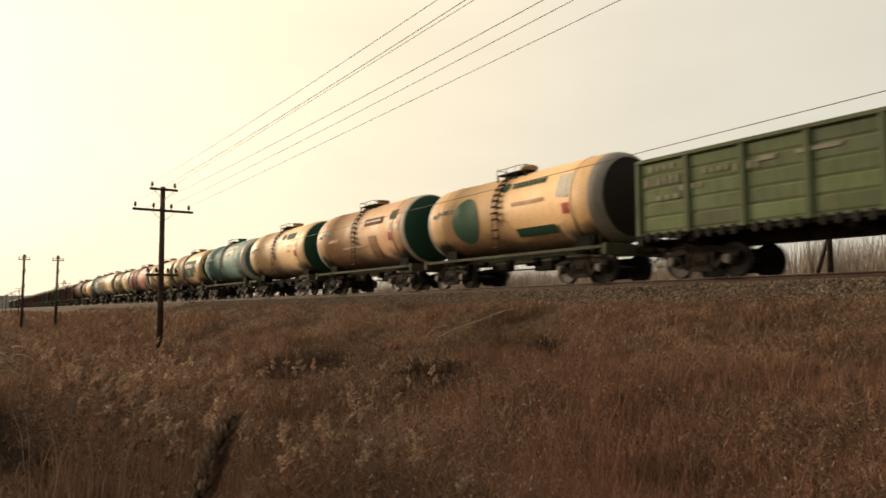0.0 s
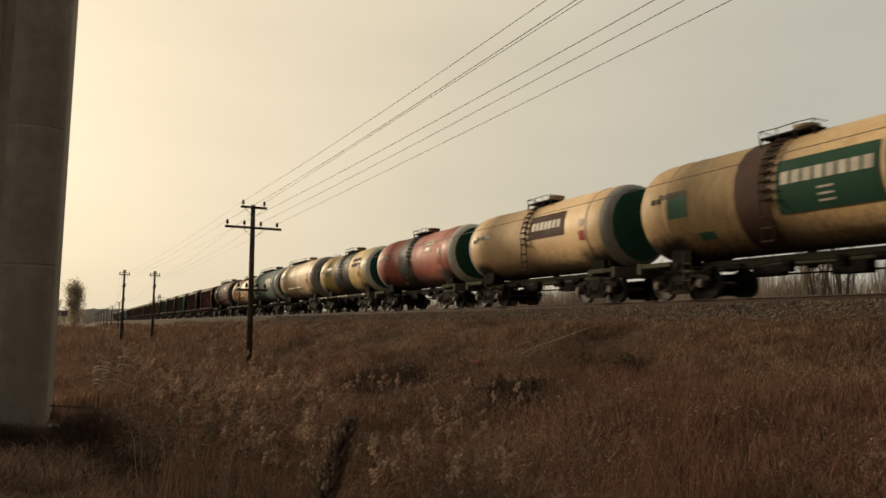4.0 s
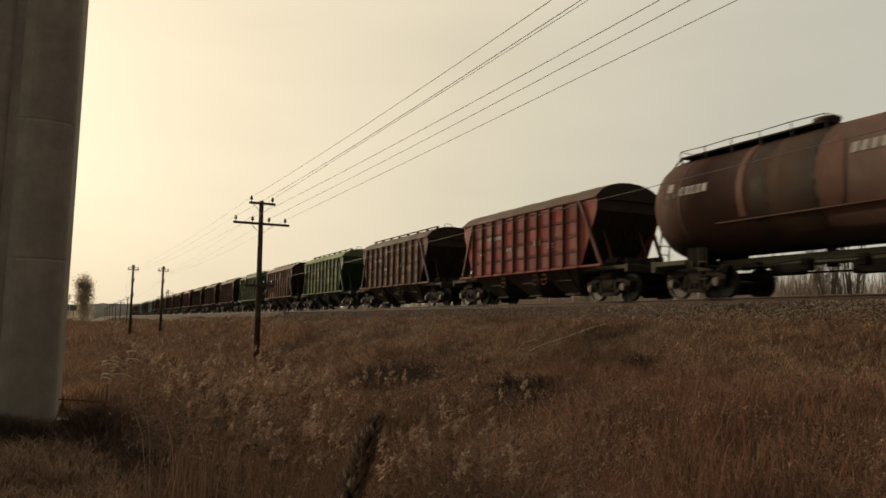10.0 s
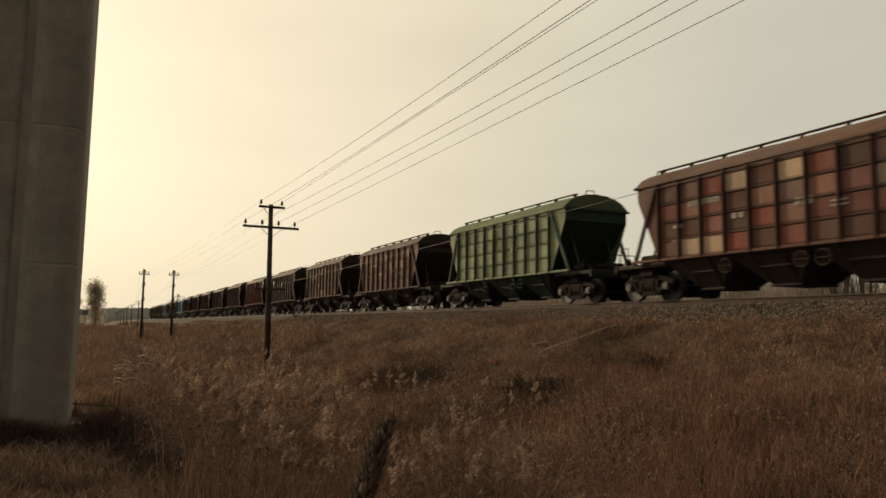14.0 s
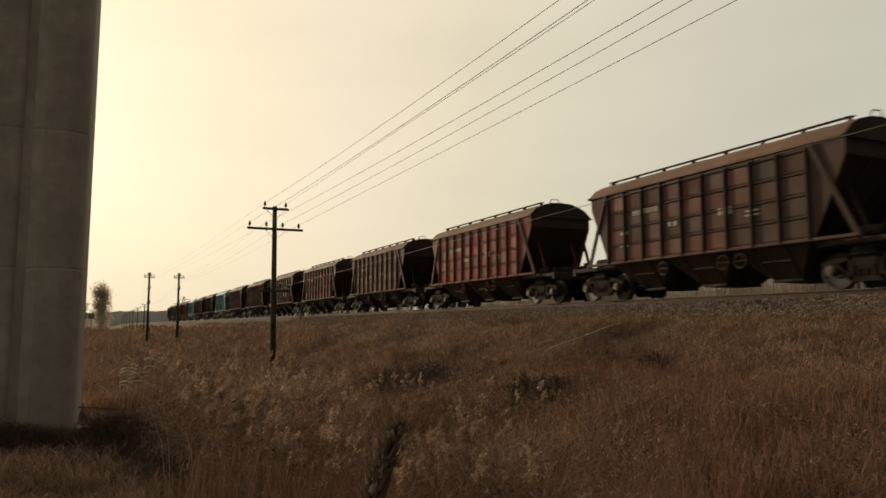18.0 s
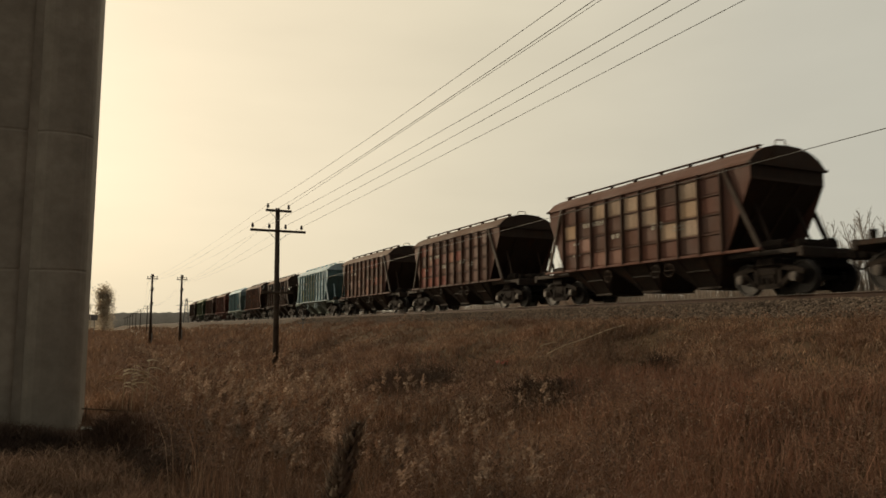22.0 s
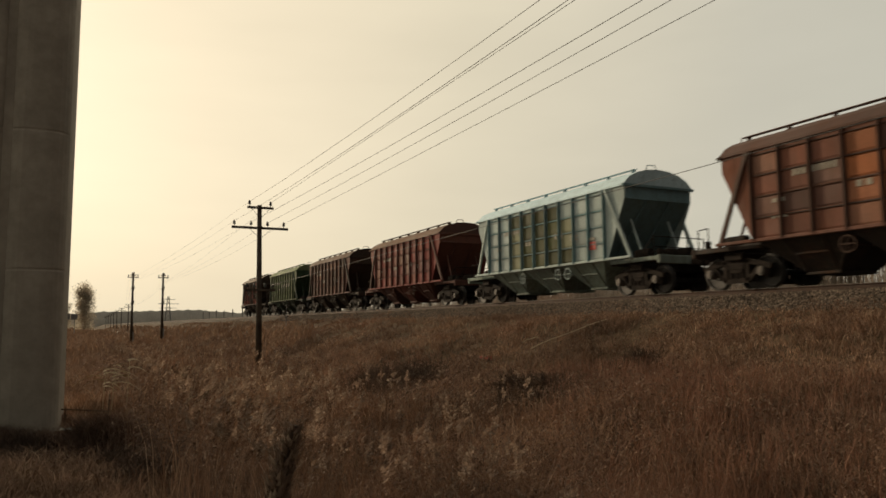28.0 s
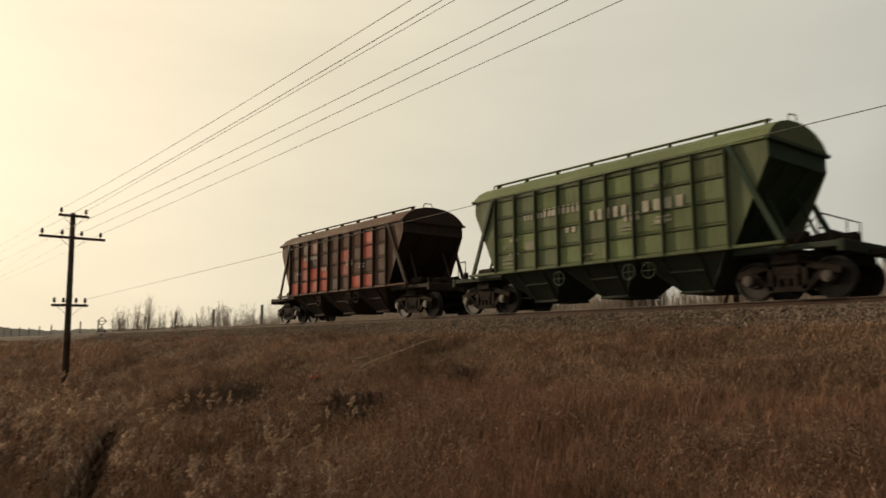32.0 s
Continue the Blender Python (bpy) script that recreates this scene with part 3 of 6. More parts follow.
def trackside_sign():
    x, y = 13.4, 54.5
    z = float(land(x, y))
    w = root("trackside_sign", pose(x, y, z - .2), "thin post with two black diamond frames beside the track", "sign")
    bm = B()
    tube(bm, (0, 0, 0), (0, 0, 1.75), .035, n=8)
    box(bm, -.5, .5, -.03, .03, .72, .77)
    part("post", bm, M_SIGN, w)
    for zc in (1.95, 1.25):
        bm = B()
        r = .29
        for q in range(4):
            a, b = radians(90 * q), radians(90 * q + 90)
            beam(bm, (r * math.cos(a), -.05, zc + r * math.sin(a)), (r * math.cos(b), -.05, zc + r * math.sin(b)), .03, .055)
        beam(bm, (-r, -.05, zc), (r, -.05, zc), .03, .05)
        part("diamond", bm, M_IRON, w, "black diamond frame")


trackside_sign()


def road_sign():
    x, y = -2.4, 118
    z = float(land(x, y))
    w = root("road_sign", pose(x, y, z), "distant road sign board on two posts", "sign")
    for dx in (-.55, .55):
        bm = B()
        tube(bm, (dx, 0, -.2), (dx, 0, 3.0), .05, n=8)
        part("post", bm, M_SIGN, w)
    for dx in (-.5, .5):
        bm = B()
        box(bm, dx - .44, dx + .44, -.08, -.04, 2.5, 3.3, .01)
        part("board", bm, M_SIGN, w)


road_sign()


def pylon(x, y, h):
    w = root("power_pylon", pose(x, y, -.5), "distant lattice steel power pylon", "pylon", "pylons on the horizon")
    bm = B()
    for sx in (-1, 1):
        for sy in (-1, 1):
            beam(bm, (sx * h * .1, sy * h * .1, 0), (sx * h * .02, sy * h * .02, h), .3, .3)
    for k in range(7):
        z0, z1 = h * k / 7, h * (k + 1) / 7
        f = lambda z: h * (.1 - .08 * z / h)
        for s in (-1, 1):
            beam(bm, (-s * f(z0), -f(z0), z0), (s * f(z1), -f(z1), z1), .18, .18)
    part("tower", bm, M_SIGN, w)
    for z, r in ((.62, .26), (.76, .32), (.9, .2)):
        bm = B()
        beam(bm, (-h * r, 0, h * z), (h * r, 0, h * z), .35, .35)
        part("arm", bm, M_SIGN, w)


pylon(55, 600, 24)
pylon(215, 800, 26)


def strutted_pole(x, y, h):
    z = float(land(x, y))
    w = root("signal_pole", pose(x, y, z - .3), "dark wooden pole with a leaning strut beyond the track", "utility pole")
    bm = B()
    tube(bm, (0, 0, 0), (0, 0, h + .3), .1, .08, n=10)
    part("post", bm, M_POLE, w, smooth=True)
    bm = B()
    tube(bm, (.02, .06, h * .58), (-.1, 1.0, .1), .065, .075, n=8)
    part("strut", bm, M_POLE, w, "leaning wooden strut")
    bm = B()
    tube(bm, (-.16, 0, h * .56), (.16, .1, h * .56), .03, n=6)
    part("bolt", bm, M_IRON, w)


strutted_pole(23.2, 12.7, 5.2)


def fence_posts():
    first = None
    for k in range(14):
        x, y = 22.6, 48.5 + 9.1 * k
        if first is None:
            bm = B()
            box(bm, -.08, .08, -.08, .08, -.3, 2.8, .02)
            first = part("fence_post", bm, M_POLE_FOOT)
        o = first if k == 0 else again(first, None)
        o.matrix_basis = pose(x, y, float(land(x, y)))
        tagged(o, "slim grey concrete post beyond the track", "post", "posts beyond the track")


fence_posts()

# ---- train ----
WHEEL_R = 0.478


def bogie(wagon, y):
    bm = B()
    box(bm, -1.1, 1.1, y - .2, y + .2, .45, .78, .03)
    tube(bm, (0, y, .78), (0, y, .95), .22, n=12)
    bog = part("bogie", bm, M_RUNGEAR, wagon, "sooty two-axle cast-steel bogie")
    for sx in (-1, 1):
        bm = B()
        X = sx * 1.02
        for a_, b_, h in (((-1.2, .60), (-.85, .70), .16), ((-.85, .70), (-.42, .80), .15), ((-.42, .80), (.42, .80), .15), ((.42, .80), (.85, .70), .15), ((.85, .70), (1.2, .60), .16),
                          ((-.85, .64), (-.42, .25), .13), ((-.42, .24), (.42, .24), .13), ((.42, .25), (.85, .64), .13), ((-.4, .22), (-.4, .82), .12), ((.4, .22), (.4, .82), .12)):
            beam(bm, (X, y + a_[0], a_[1]), (X, y + b_[0], b_[1]), .15, h)
        for dy in (-.2, 0, .2):
            tube(bm, (sx * 1.03, y + dy, .28), (sx * 1.03, y + dy, .58), .075, n=8)
        box(bm, min(X - .09, X + .09), max(X - .09, X + .09), y - .3, y + .3, .56, .74, .02)
        part("side_frame", bm, M_RUNGEAR, bog)
        for dy in (-.925, .925):
            bm = B()
            tube(bm, (sx * .95, y + dy, .478), (sx * 1.19, y + dy, .478), .155, .13, n=12)
            tube(bm, (sx * 1.19, y + dy, .478), (sx * 1.215, y + dy, .478), .085, n=8)
            part("axle_box", bm, M_CAP, bog, "round grey axle-bearing cap")
    for dy in (-.925, .925):
        bm = B()
        tube(bm, (-1.0, 0, 0), (1.0, 0, 0), .075, n=10)
        for sx in (-1, 1):
            prof = ((.70, .10), (.72, .16), (.775, .19), (.78, .40), (.715, .425), (.715, WHEEL_R + .028), (.745, WHEEL_R + .028), (.76, WHEEL_R), (.85, WHEEL_R - .008), (.85, .42), (.815, .40), (.80, .19), (.85, .16), (.85, .10))
            n = 28
            rings = [[bm.verts.new((sx * a, r * math.cos(6.2832 * i / n), r * math.sin(6.2832 * i / n))) for i in range(n)] for a, r in prof]
            for p, q in zip(rings, rings[1:]):
                for i in range(n):
                    bm.faces.new((p[i], p[(i + 1) % n], q[(i + 1) % n], q[i]))
        bmesh.ops.recalc_face_normals(bm, faces=bm.faces)
        ws = part("wheelset", bm, M_WHEEL, bog, "steel wheel pair on one axle")
        ws.matrix_basis = pose(0, y + dy, WHEEL_R)
    return bog


def coupler(wagon, y, s):
    bm = B()
    box(bm, -.09, .09, min(y, y + s * .42), max(y, y + s * .42), .95, 1.12, .02)
    box(bm, -.2, .2, min(y + s * .38, y + s * .62), max(y + s * .38, y + s * .62), .88, 1.2, .05)
    part("coupler", bm, M_RUNGEAR, wagon, "dark automatic coupler head")
    bm = B()
    polytube(bm, [(.45, y + s * (.05 + .11 * k), .95 - .048 * k * (5 - k)) for k in range(6)], .025, 6)
    part("brake_hose", bm, M_DARK, wagon)


def hopper_template():
    w = root("grain_hopper_wagon", pose(0, 0, 0), "covered grain hopper wagon on the track", "freight wagon", "hopper wagons of the train")
    E0, SILL = 5.2, 4.14  # half length at the eaves and along the sill
    bm = B()
    for sx in (-1, 1):
        slab(bm, ((-E0, 3.83), (-E0, 3.36), (-SILL - .1, 1.32), (SILL + .1, 1.32), (E0, 3.36), (E0, 3.83)), sx * 1.6, sx * 1.57)
    part("body", bm, M_RUNGEAR, w, "ribbed side walls")
    for se in (-1, 1):
        bm = B()
        slab(bm, ((se * E0, 3.83), (se * E0, 3.36), (se * 3.4, 1.32), (se * 3.34, 1.32), (se * (E0 - .06), 3.34), (se * (E0 - .06), 3.83))[::se], -1.57, 1.57)
        part("end_sheet", bm, M_RUNGEAR, w, "end wall that slopes inwards below a flat collar")
    bm = B()
    roof = [(-1.66, 3.80), (-1.64, 3.87), (-1.36, 4.13), (-.98, 4.31), (-.5, 4.42), (0, 4.45), (.5, 4.42), (.98, 4.31), (1.36, 4.13), (1.64, 3.87), (1.66, 3.80)]
    extrude_y(bm, roof, -E0 - .03, E0 + .03)
    part("roof", bm, M_RUNGEAR, w, "curved steel roof")
    for se in (-1, 1):
        bm = B()
        a, b = se * (E0 + .03), se * (E0 + .05)
        extrude_y(bm, roof[1:-1], min(a, b), max(a, b))
        for sx in (-.75, .75):
            box(bm, sx - .06, sx + .06, min(a, b) - .03, max(a, b) + .03, 4.12, 4.22)
        part("gable", bm, M_RUNGEAR, w, "end plate under the curved roof")
    bm = B()
    for sx in (-.8, .8):
        for dx in (-.05, .05):
            box(bm, sx + dx - .04, sx + dx + .04, -4.95, 5.0, 4.45, 4.475, .006)
        for k in range(8):
            box(bm, sx - .09, sx + .09, -4.85 + k * 1.38, -4.825 + k * 1.38, 4.3, 4.45)
    part("roof_walk", bm, M_RUNGEAR, w, "running board along the roof hatches")
    for k in range(4):
        bm = B()
        yc = -3.3 + 2.2 * k
        box(bm, -.4, .4, yc - .62, yc + .62, 4.42, 4.5, .03)
        part("roof_hatch", bm, M_RUNGEAR, w)
    # end handrail hoop and end bulkhead strip
    for se in (-1, 1):
        bm = B()
        for a, b in (((-.62, 4.38), (-.55, 4.56)), ((-.55, 4.56), (-.2, 4.58)), ((-.2, 4.58), (-.12, 4.44))):
            tube(bm, (a[0], se * 5.28, a[1]), (b[0], se * 5.28, b[1]), .018, n=6)
        part("roof_grab_rail", bm, M_RUNGEAR, w)
        bm = B()
        box(bm, -1.5, 1.5, se * (E0 + .02) - .025, se * (E0 + .02) + .025, 3.33, 3.41)
        box(bm, -1.7, 1.7, se * (E0 + .04) - .06, se * (E0 + .04) + .06, 3.77, 3.85)
        for sx in (-.55, .55):
            beam(bm, (sx, se * (E0 + .0), 3.36), (sx, se * 3.62, 1.5), .09, .1)
        part("end_stiffener", bm, M_RUNGEAR, w)
        for sx in (-1, 1):
            bm = B()
            beam(bm, (sx * 1.68, se * 4.24, 3.78), (sx * 1.56, se * 5.44, 1.2), .08, .13)
            part("end_strut", bm, M_RUNGEAR, w, "slanting end brace")
            bm = B()
            beam(bm, (sx * .9, se * 4.72, 2.7), (sx * .9, se * 5.35, 1.2), .06, .06)
            part("end_post", bm, M_RUNGEAR, w)
        bm = B()
        for sx in (-1, 1):
            box(bm, sx * 1.38 - .05, sx * 1.38 + .05, se * 5.35 - 1.25, se * 5.35 + 1.25, 1.1, 1.24, .015)
            part("platform_beam", bm, M_RUNGEAR, w)
            bm = B()
        for y in (4.2, 5.25, 6.1):
            box(bm, -1.33, 1.33, se * y - .14, se * y + .14, 1.06, 1.2, .015)
            part("cross_beam", bm, M_RUNGEAR, w)
            bm = B()
        box(bm, -1.45, 1.45, se * 6.6 - .08, se * 6.6 + .08, .98, 1.26, .02)
        part("buffer_beam", bm, M_RUNGEAR, w, "end beam over the bogie")
        bm = B()
        box(bm, -1.25, 1.25, se * 5.25 - .32, se * 5.25 + .32, .82, 1.05, .03)
        part("bolster", bm, M_RUNGEAR, w)
        bm = B()
        box(bm, -.55, .55, se * 6.1 - .5, se * 6.1 + .5, .72, 1.02, .03)
        part("draft_gear_box", bm, M_SOOT, w)
        bm = B()
        tube(bm, (-.9, se * 5.0, 1.42), (-.9, se * 5.7, 1.42), .16, n=12)
        tube(bm, (.35, se * 5.3, 1.4), (.35, se * 6.3, 1.4), .2, n=12)
        box(bm, -.45, -.1, se * 5.9 - .25, se * 5.9 + .25, 1.2, 1.55, .04)
        polytube(bm, [(-.9, se * 5.7, 1.42), (-.7, se * 6.0, 1.5), (-.5, se * 6.2, 1.38), (-.3, se * 6.5, 1.5), (-.2, se * 6.6, 1.2)], .03, 6)
        beam(bm, (-1.2, se * 4.6, 1.3), (-.2, se * 6.4, 1.36), .05, .08)
        tube(bm, (-1.1, se * 6.3, 1.2), (-1.1, se * 6.3, 1.5), .09, n=8)
        part("brake_gear", bm, M_RUNGEAR, w, "grimy brake cylinder and levers on the end platform")
        bm = B()
        legs = (((-1.1, 6.02, 1.22), (-1.1, 6.02, 1.95)), ((-1.1, 6.02, 1.95), (1.3, 6.02, 1.93)), ((1.3, 6.02, 1.22), (1.3, 6.02, 1.93)), ((.5, 6.02, 1.22), (.5, 6.02, 1.93)), ((-1.1, 6.02, 1.6), (1.3, 6.02, 1.58)), ((-1.1, 6.02, 1.9), (-1.3, 5.5, 1.22)))
        if se > 0:
            legs = (((-1.3, 6.5, 1.22), (-1.3, 6.5, 1.85)), ((-1.3, 6.5, 1.85), (-1.3, 6.1, 1.87)), ((-1.3, 6.1, 1.22), (-1.3, 6.1, 1.87)), ((1.3, 6.5, 1.22), (1.3, 6.5, 1.85)), ((1.3, 6.5, 1.85), (1.3, 6.1, 1.87)), ((1.3, 6.1, 1.22), (1.3, 6.1, 1.87)))
        for a, b in legs:
            tube(bm, (a[0], se * a[1], a[2]), (b[0], se * b[1], b[2]), .018, n=6)
        part("platform_handrail", bm, M_RUNGEAR, w)
    # side ribs and the panels between them
    cols, rows = 9, 4
    step = 2 * SILL / cols
    rib = None
    for sx in (-1, 1):
        for i in range(cols + 1):
            if rib is None:
                bm = B()
                box(bm, -.1, .06, -.018, .018, 1.27, 3.8, .005)
                rib = part("rib", bm, M_RUNGEAR, w)
                o = rib
            else:
                o = again(rib, w)
            o.matrix_basis = pose(sx * 1.64, -SILL + i * step, 0, 0, 0, 0 if sx < 0 else 180)
    pan = None
    for j in range(rows):
        for i in range(cols):
            if pan is None:
                bm = B()
                h, d = .53, step - .08
                v = [bm.verts.new(p) for p in ((0, -d / 2, 0), (0, d / 2, 0), (0, d / 2, h), (0, -d / 2, h), (-.02, -d / 2 + .05, .05), (-.02, d / 2 - .05, .05), (-.02, d / 2 - .05, h - .05), (-.02, -d / 2 + .05, h - .05))]
                for q in ((4, 5, 6, 7), (0, 1, 5, 4), (1, 2, 6, 5), (2, 3, 7, 6), (3, 0, 4, 7)):
                    bm.faces.new([v[k] for k in q[::-1]])
                pan = part("side_panel", bm, M_RUNGEAR, w)
                o = pan
            else:
                o = again(pan, w)
            o.matrix_basis = pose(-1.601, -SILL + (i + .5) * step, 1.345 + j * .59)
            o["cell"] = i * 10 + j
    for sx in (-1, 1):
        bm = B()
        box(bm, sx * 1.64 - .06, sx * 1.64 + .06, -SILL - 1.35, SILL + 1.35, 1.24, 1.33, .015)
        part("side_sill", bm, M_RUNGEAR, w)
        for j in range(1, 5):
            bm = B()
            box(bm, sx * 1.625 - .032, sx * 1.625 + .032, -SILL, SILL, 1.32 + j * .59 - .028, 1.32 + j * .59 + .002)
            part("stringer", bm, M_RUNGEAR, w, "narrow ledge between the side panels")
    for k in range(3):
        bm = B()
        yc, hw = -2.7 + 2.7 * k, 1.34
        t = [(-1.58, yc - hw, 1.28), (1.58, yc - hw, 1.28), (1.58, yc + hw, 1.28), (-1.58, yc + hw, 1.28)]
        b = [(-.75, yc - .46, .36), (.75, yc - .46, .36), (.75, yc + .46, .36), (-.75, yc + .46, .36)]
        tv, bv = [bm.verts.new(p) for p in t], [bm.verts.new(p) for p in b]
        for i in range(4):
            bm.faces.new((bv[i], bv[(i + 1) % 4], tv[(i + 1) % 4], tv[i]))
        bm.faces.new(bv[::-1])
        bm.faces.new(tv)
        ch = part("chute", bm, M_RUNGEAR, w, "tapered discharge chute")
        bm = B()
        box(bm, -.8, .8, yc - .5, yc + .5, .29, .37, .015)
        part("chute_gate", bm, M_RUNGEAR, ch)
        for sx in (-1, 1):
            f = lambda u, z: (sx * (.75 + .83 * (z - .36) / .92 + .015), yc + u, z)
            bm = B()
            for p0, p1 in ((f(-.56, 1.24), f(-.44, .4)), (f(.56, 1.24), f(.44, .4)), (f(-.5, .86), f(.5, .86)), (f(-1.3, 1.24), f(-.47, .4)), (f(1.3, 1.24), f(.47, .4))):
                beam(bm, p0, p1, .05, .06)
            part("chute_brace", bm, M_RUNGEAR, ch)
    bm = B()
    box(bm, -.25, .25, -6.6, 6.6, .92, 1.2, .02)
    part("centre_sill", bm, M_RUNGEAR, w)
    for dy in (1.45, -1.1, -1.75):
        bm = B()
        lathe_r = .21
        for i in range(16):
            a, b = 6.2832 * i / 16, 6.2832 * (i + 1) / 16
            tube(bm, (-1.58, dy + lathe_r * math.cos(a), .93 + lathe_r * math.sin(a)), (-1.58, dy + lathe_r * math.cos(b), .93 + lathe_r * math.sin(b)), .02, n=6, caps=False)
        for a in (0, 1.57):
            tube(bm, (-1.58, dy - lathe_r * math.cos(a), .93 - lathe_r * math.sin(a)), (-1.58, dy + lathe_r * math.cos(a), .93 + lathe_r * math.sin(a)), .014, n=6)
        tube(bm, (-1.58, dy, .93), (-.6, dy, .93), .02, n=6)
        part("hand_wheel", bm, M_RUNGEAR, w, "spoked hand wheel of the gate")
    for o in w.children:
        o.matrix_basis = Matrix.Diagonal((.955, 1, 1, 1)) @ o.matrix_basis
    for y in (-5.25, 5.25):
        bogie(w, y)
    for s in (-1, 1):
        coupler(w, s * 6.7, s)
    return w


def tank_template(catwalk, R, ZC, H=5.0, slim=False):
    w = root("tank_wagon", pose(0, 0, 0), "cylindrical tank wagon on the track", "freight wagon", "tank wagons of the train")
    w["bore"], w["axis"] = R, ZC
    bm = B()
    lathe_y(bm, [(-H + .25, R), (-H + .3, R + .012), (-3.2, R + .012), (-3.19, R), (0, R), (3.19, R), (3.2, R + .012), (H - .3, R + .012), (H - .25, R)], 48, ZC)
    part("tank_shell", bm, M_RUNGEAR, w, "welded cylindrical tank", smooth=False).data.shade_smooth()
    for s, nm in ((-1, "front_head"), (1, "rear_head")):
        bm = B()
        rows = [(s * (H - .25), R), (s * (H - .08), R * .988), (s * (H + .06), R * .955), (s * (H + .16), R * .905), (s * (H + .21), R * .85)]
        ring = [(s * (H + .21), R * .85), (s * (H + .27), R * .68)]
        if slim:
            rows = [(s * (H - .25), R), (s * (H - .1), R * .995), (s * (H - .03), R * .98), (s * H, R * .955)]
            ring = [(s * H, R * .955), (s * (H + .13), R * .86), (s * (H + .24), R * .68)]
        lathe_y(bm, rows[::-s], 48, ZC)
        part("head_flange", bm, M_RUNGEAR, w, "rounded rim of the tank end", smooth=True)
        bm = B()
        lathe_y(bm, ring[::-s], 48, ZC)
        part("head_ring", bm, M_RUNGEAR, w, "outer ring of the dished tank end", smooth=True)
        bm = B()
        rows = [ring[-1], (s * (H + .31), R * .5), (s * (H + .35), R * .3), (s * (H + .37), 0)]
        lathe_y(bm, rows[::-s], 48, ZC)
        part("tank_head", bm, M_RUNGEAR, w, "dished tank end", smooth=True)
    for y in (-3.95, 3.95):
        bm = B()
        lathe_y(bm, [(y - .05, R + .014), (y - .05, R + .026), (y + .05, R + .026), (y + .05, R + .014)], 48, ZC)
        part("tank_strap", bm, M_RUNGEAR, w, "steel strap round the tank")
        for sx in (-1, 1):
            bm = B()
            extrude_y(bm, [(sx * .4, 1.05), (sx * 1.0, 1.05), (sx * .97, 1.62), (sx * .9, 1.57), (sx * .75, 1.47), (sx * .4, 1.33)][::sx], y - .36, y + .36)
            part("saddle", bm, M_SOOT, w, "dark cradle under the tank")
    bm = B()
    tube(bm, (0, .0, ZC + R - .08), (0, .0, ZC + R + .22), .32, n=16)
    tube(bm, (0, .0, ZC + R + .22), (0, .0, ZC + R + .3), .36, n=16)
    part("manhole", bm, M_RUNGEAR, w, "round manhole lid")
    zt = ZC + R - .02
    y0, y1 = (-.6, 4.6) if catwalk else (-.85, .85)
    n = 5 if catwalk else 3
    # near and far walkways; on the long tanks they run to opposite ends
    for sx in (-1, 1):
        sy = 1 if sx < 0 or not catwalk else -1
        bm = B()
        box(bm, min(sx * .9, sx * .35), max(sx * .9, sx * .35), min(sy * y0, sy * y1), max(sy * y0, sy * y1), zt - .03, zt + .02)
        for k in range(n + 1):
            y = sy * (y0 + (y1 - y0) * k / n)
            beam(bm, (sx * .86, y, zt - .25), (sx * .86, y, zt), .05, .05)
        part("walkway", bm, M_DARK, w, "steel walkway on top of the tank")
        bm = B()
        rail = []
        for k in range(n + 1):
            y = sy * (y0 + (y1 - y0) * k / n)
            tube(bm, (sx * .9, y, zt), (sx * .9, y, zt + .2), .016, n=6)
            rail.append((sx * .9, y, zt + .2 + (.015 if k % 2 else -.01)))
        polytube(bm, [(sx * .35, sy * y0, zt + .19)] + rail + [(sx * .35, sy * y1, zt + .19)], .014, 6)
        part("guard_rail", bm, M_DARK, w, "thin rail along the walkway")
    ly = .1
    if catwalk:
        for sx in (-1, 1):
            sy = -sx
            bm = B()
            for dx in (-.2, .2):
                polytube(bm, [(sx * (.7 + dx), sy * 4.55, zt), (sx * (.75 + dx), sy * 5.2, zt - .55), (sx * (.75 + dx), sy * 5.6, 1.3)], .026, 6)
            ladder = part("ladder", bm, M_DARK, w, "steel ladder at the tank's end")
            for k in range(9):
                z = 1.5 + k * .29
                y = sy * (5.6 - .4 * (z - 1.3) / (zt - .55 - 1.3))
                bm = B()
                tube(bm, (sx * .55, y, z), (sx * .95, y, z), .016, n=6)
                part("rung", bm, M_DARK, ladder)
    else:
        bm = B()
        arc = [(math.pi * (.64 + .42 * k / 9)) for k in range(10)]
        pts = [((R + .07) * math.cos(a), ZC + (R + .07) * math.sin(a)) for a in arc]
        pts += [(pts[-1][0], 2.1), (pts[-1][0] + .03, 1.8), (pts[-1][0] + .06, 1.45)]
        for dy in (-.19, .19):
            polytube(bm, [(a[0], ly + dy, a[1]) for a in pts], .02, 6)
        ladder = part("ladder", bm, M_STEP, w, "rusty ladder with broad steps up the tank")
        step = None
        for a in pts:
            if step is None:
                bm = B()
                box(bm, -.05, .03, -.2, .2, -.03, .03, .008)
                step = part("step", bm, M_STEP, ladder)
            o = step if a is pts[0] else again(step, ladder)
            o.matrix_basis = pose(a[0], ly, a[1])
    bm = B()
    box(bm, -.3, .3, -5.3, 5.3, .9, 1.2, .02)
    for y in (-5.2, -3.9, 3.9, 5.2):
        box(bm, -1.3, 1.3, y - .12, y + .12, .98, 1.16)
    part("underframe", bm, M_RUNGEAR, w, "steel centre sill and cross beams")
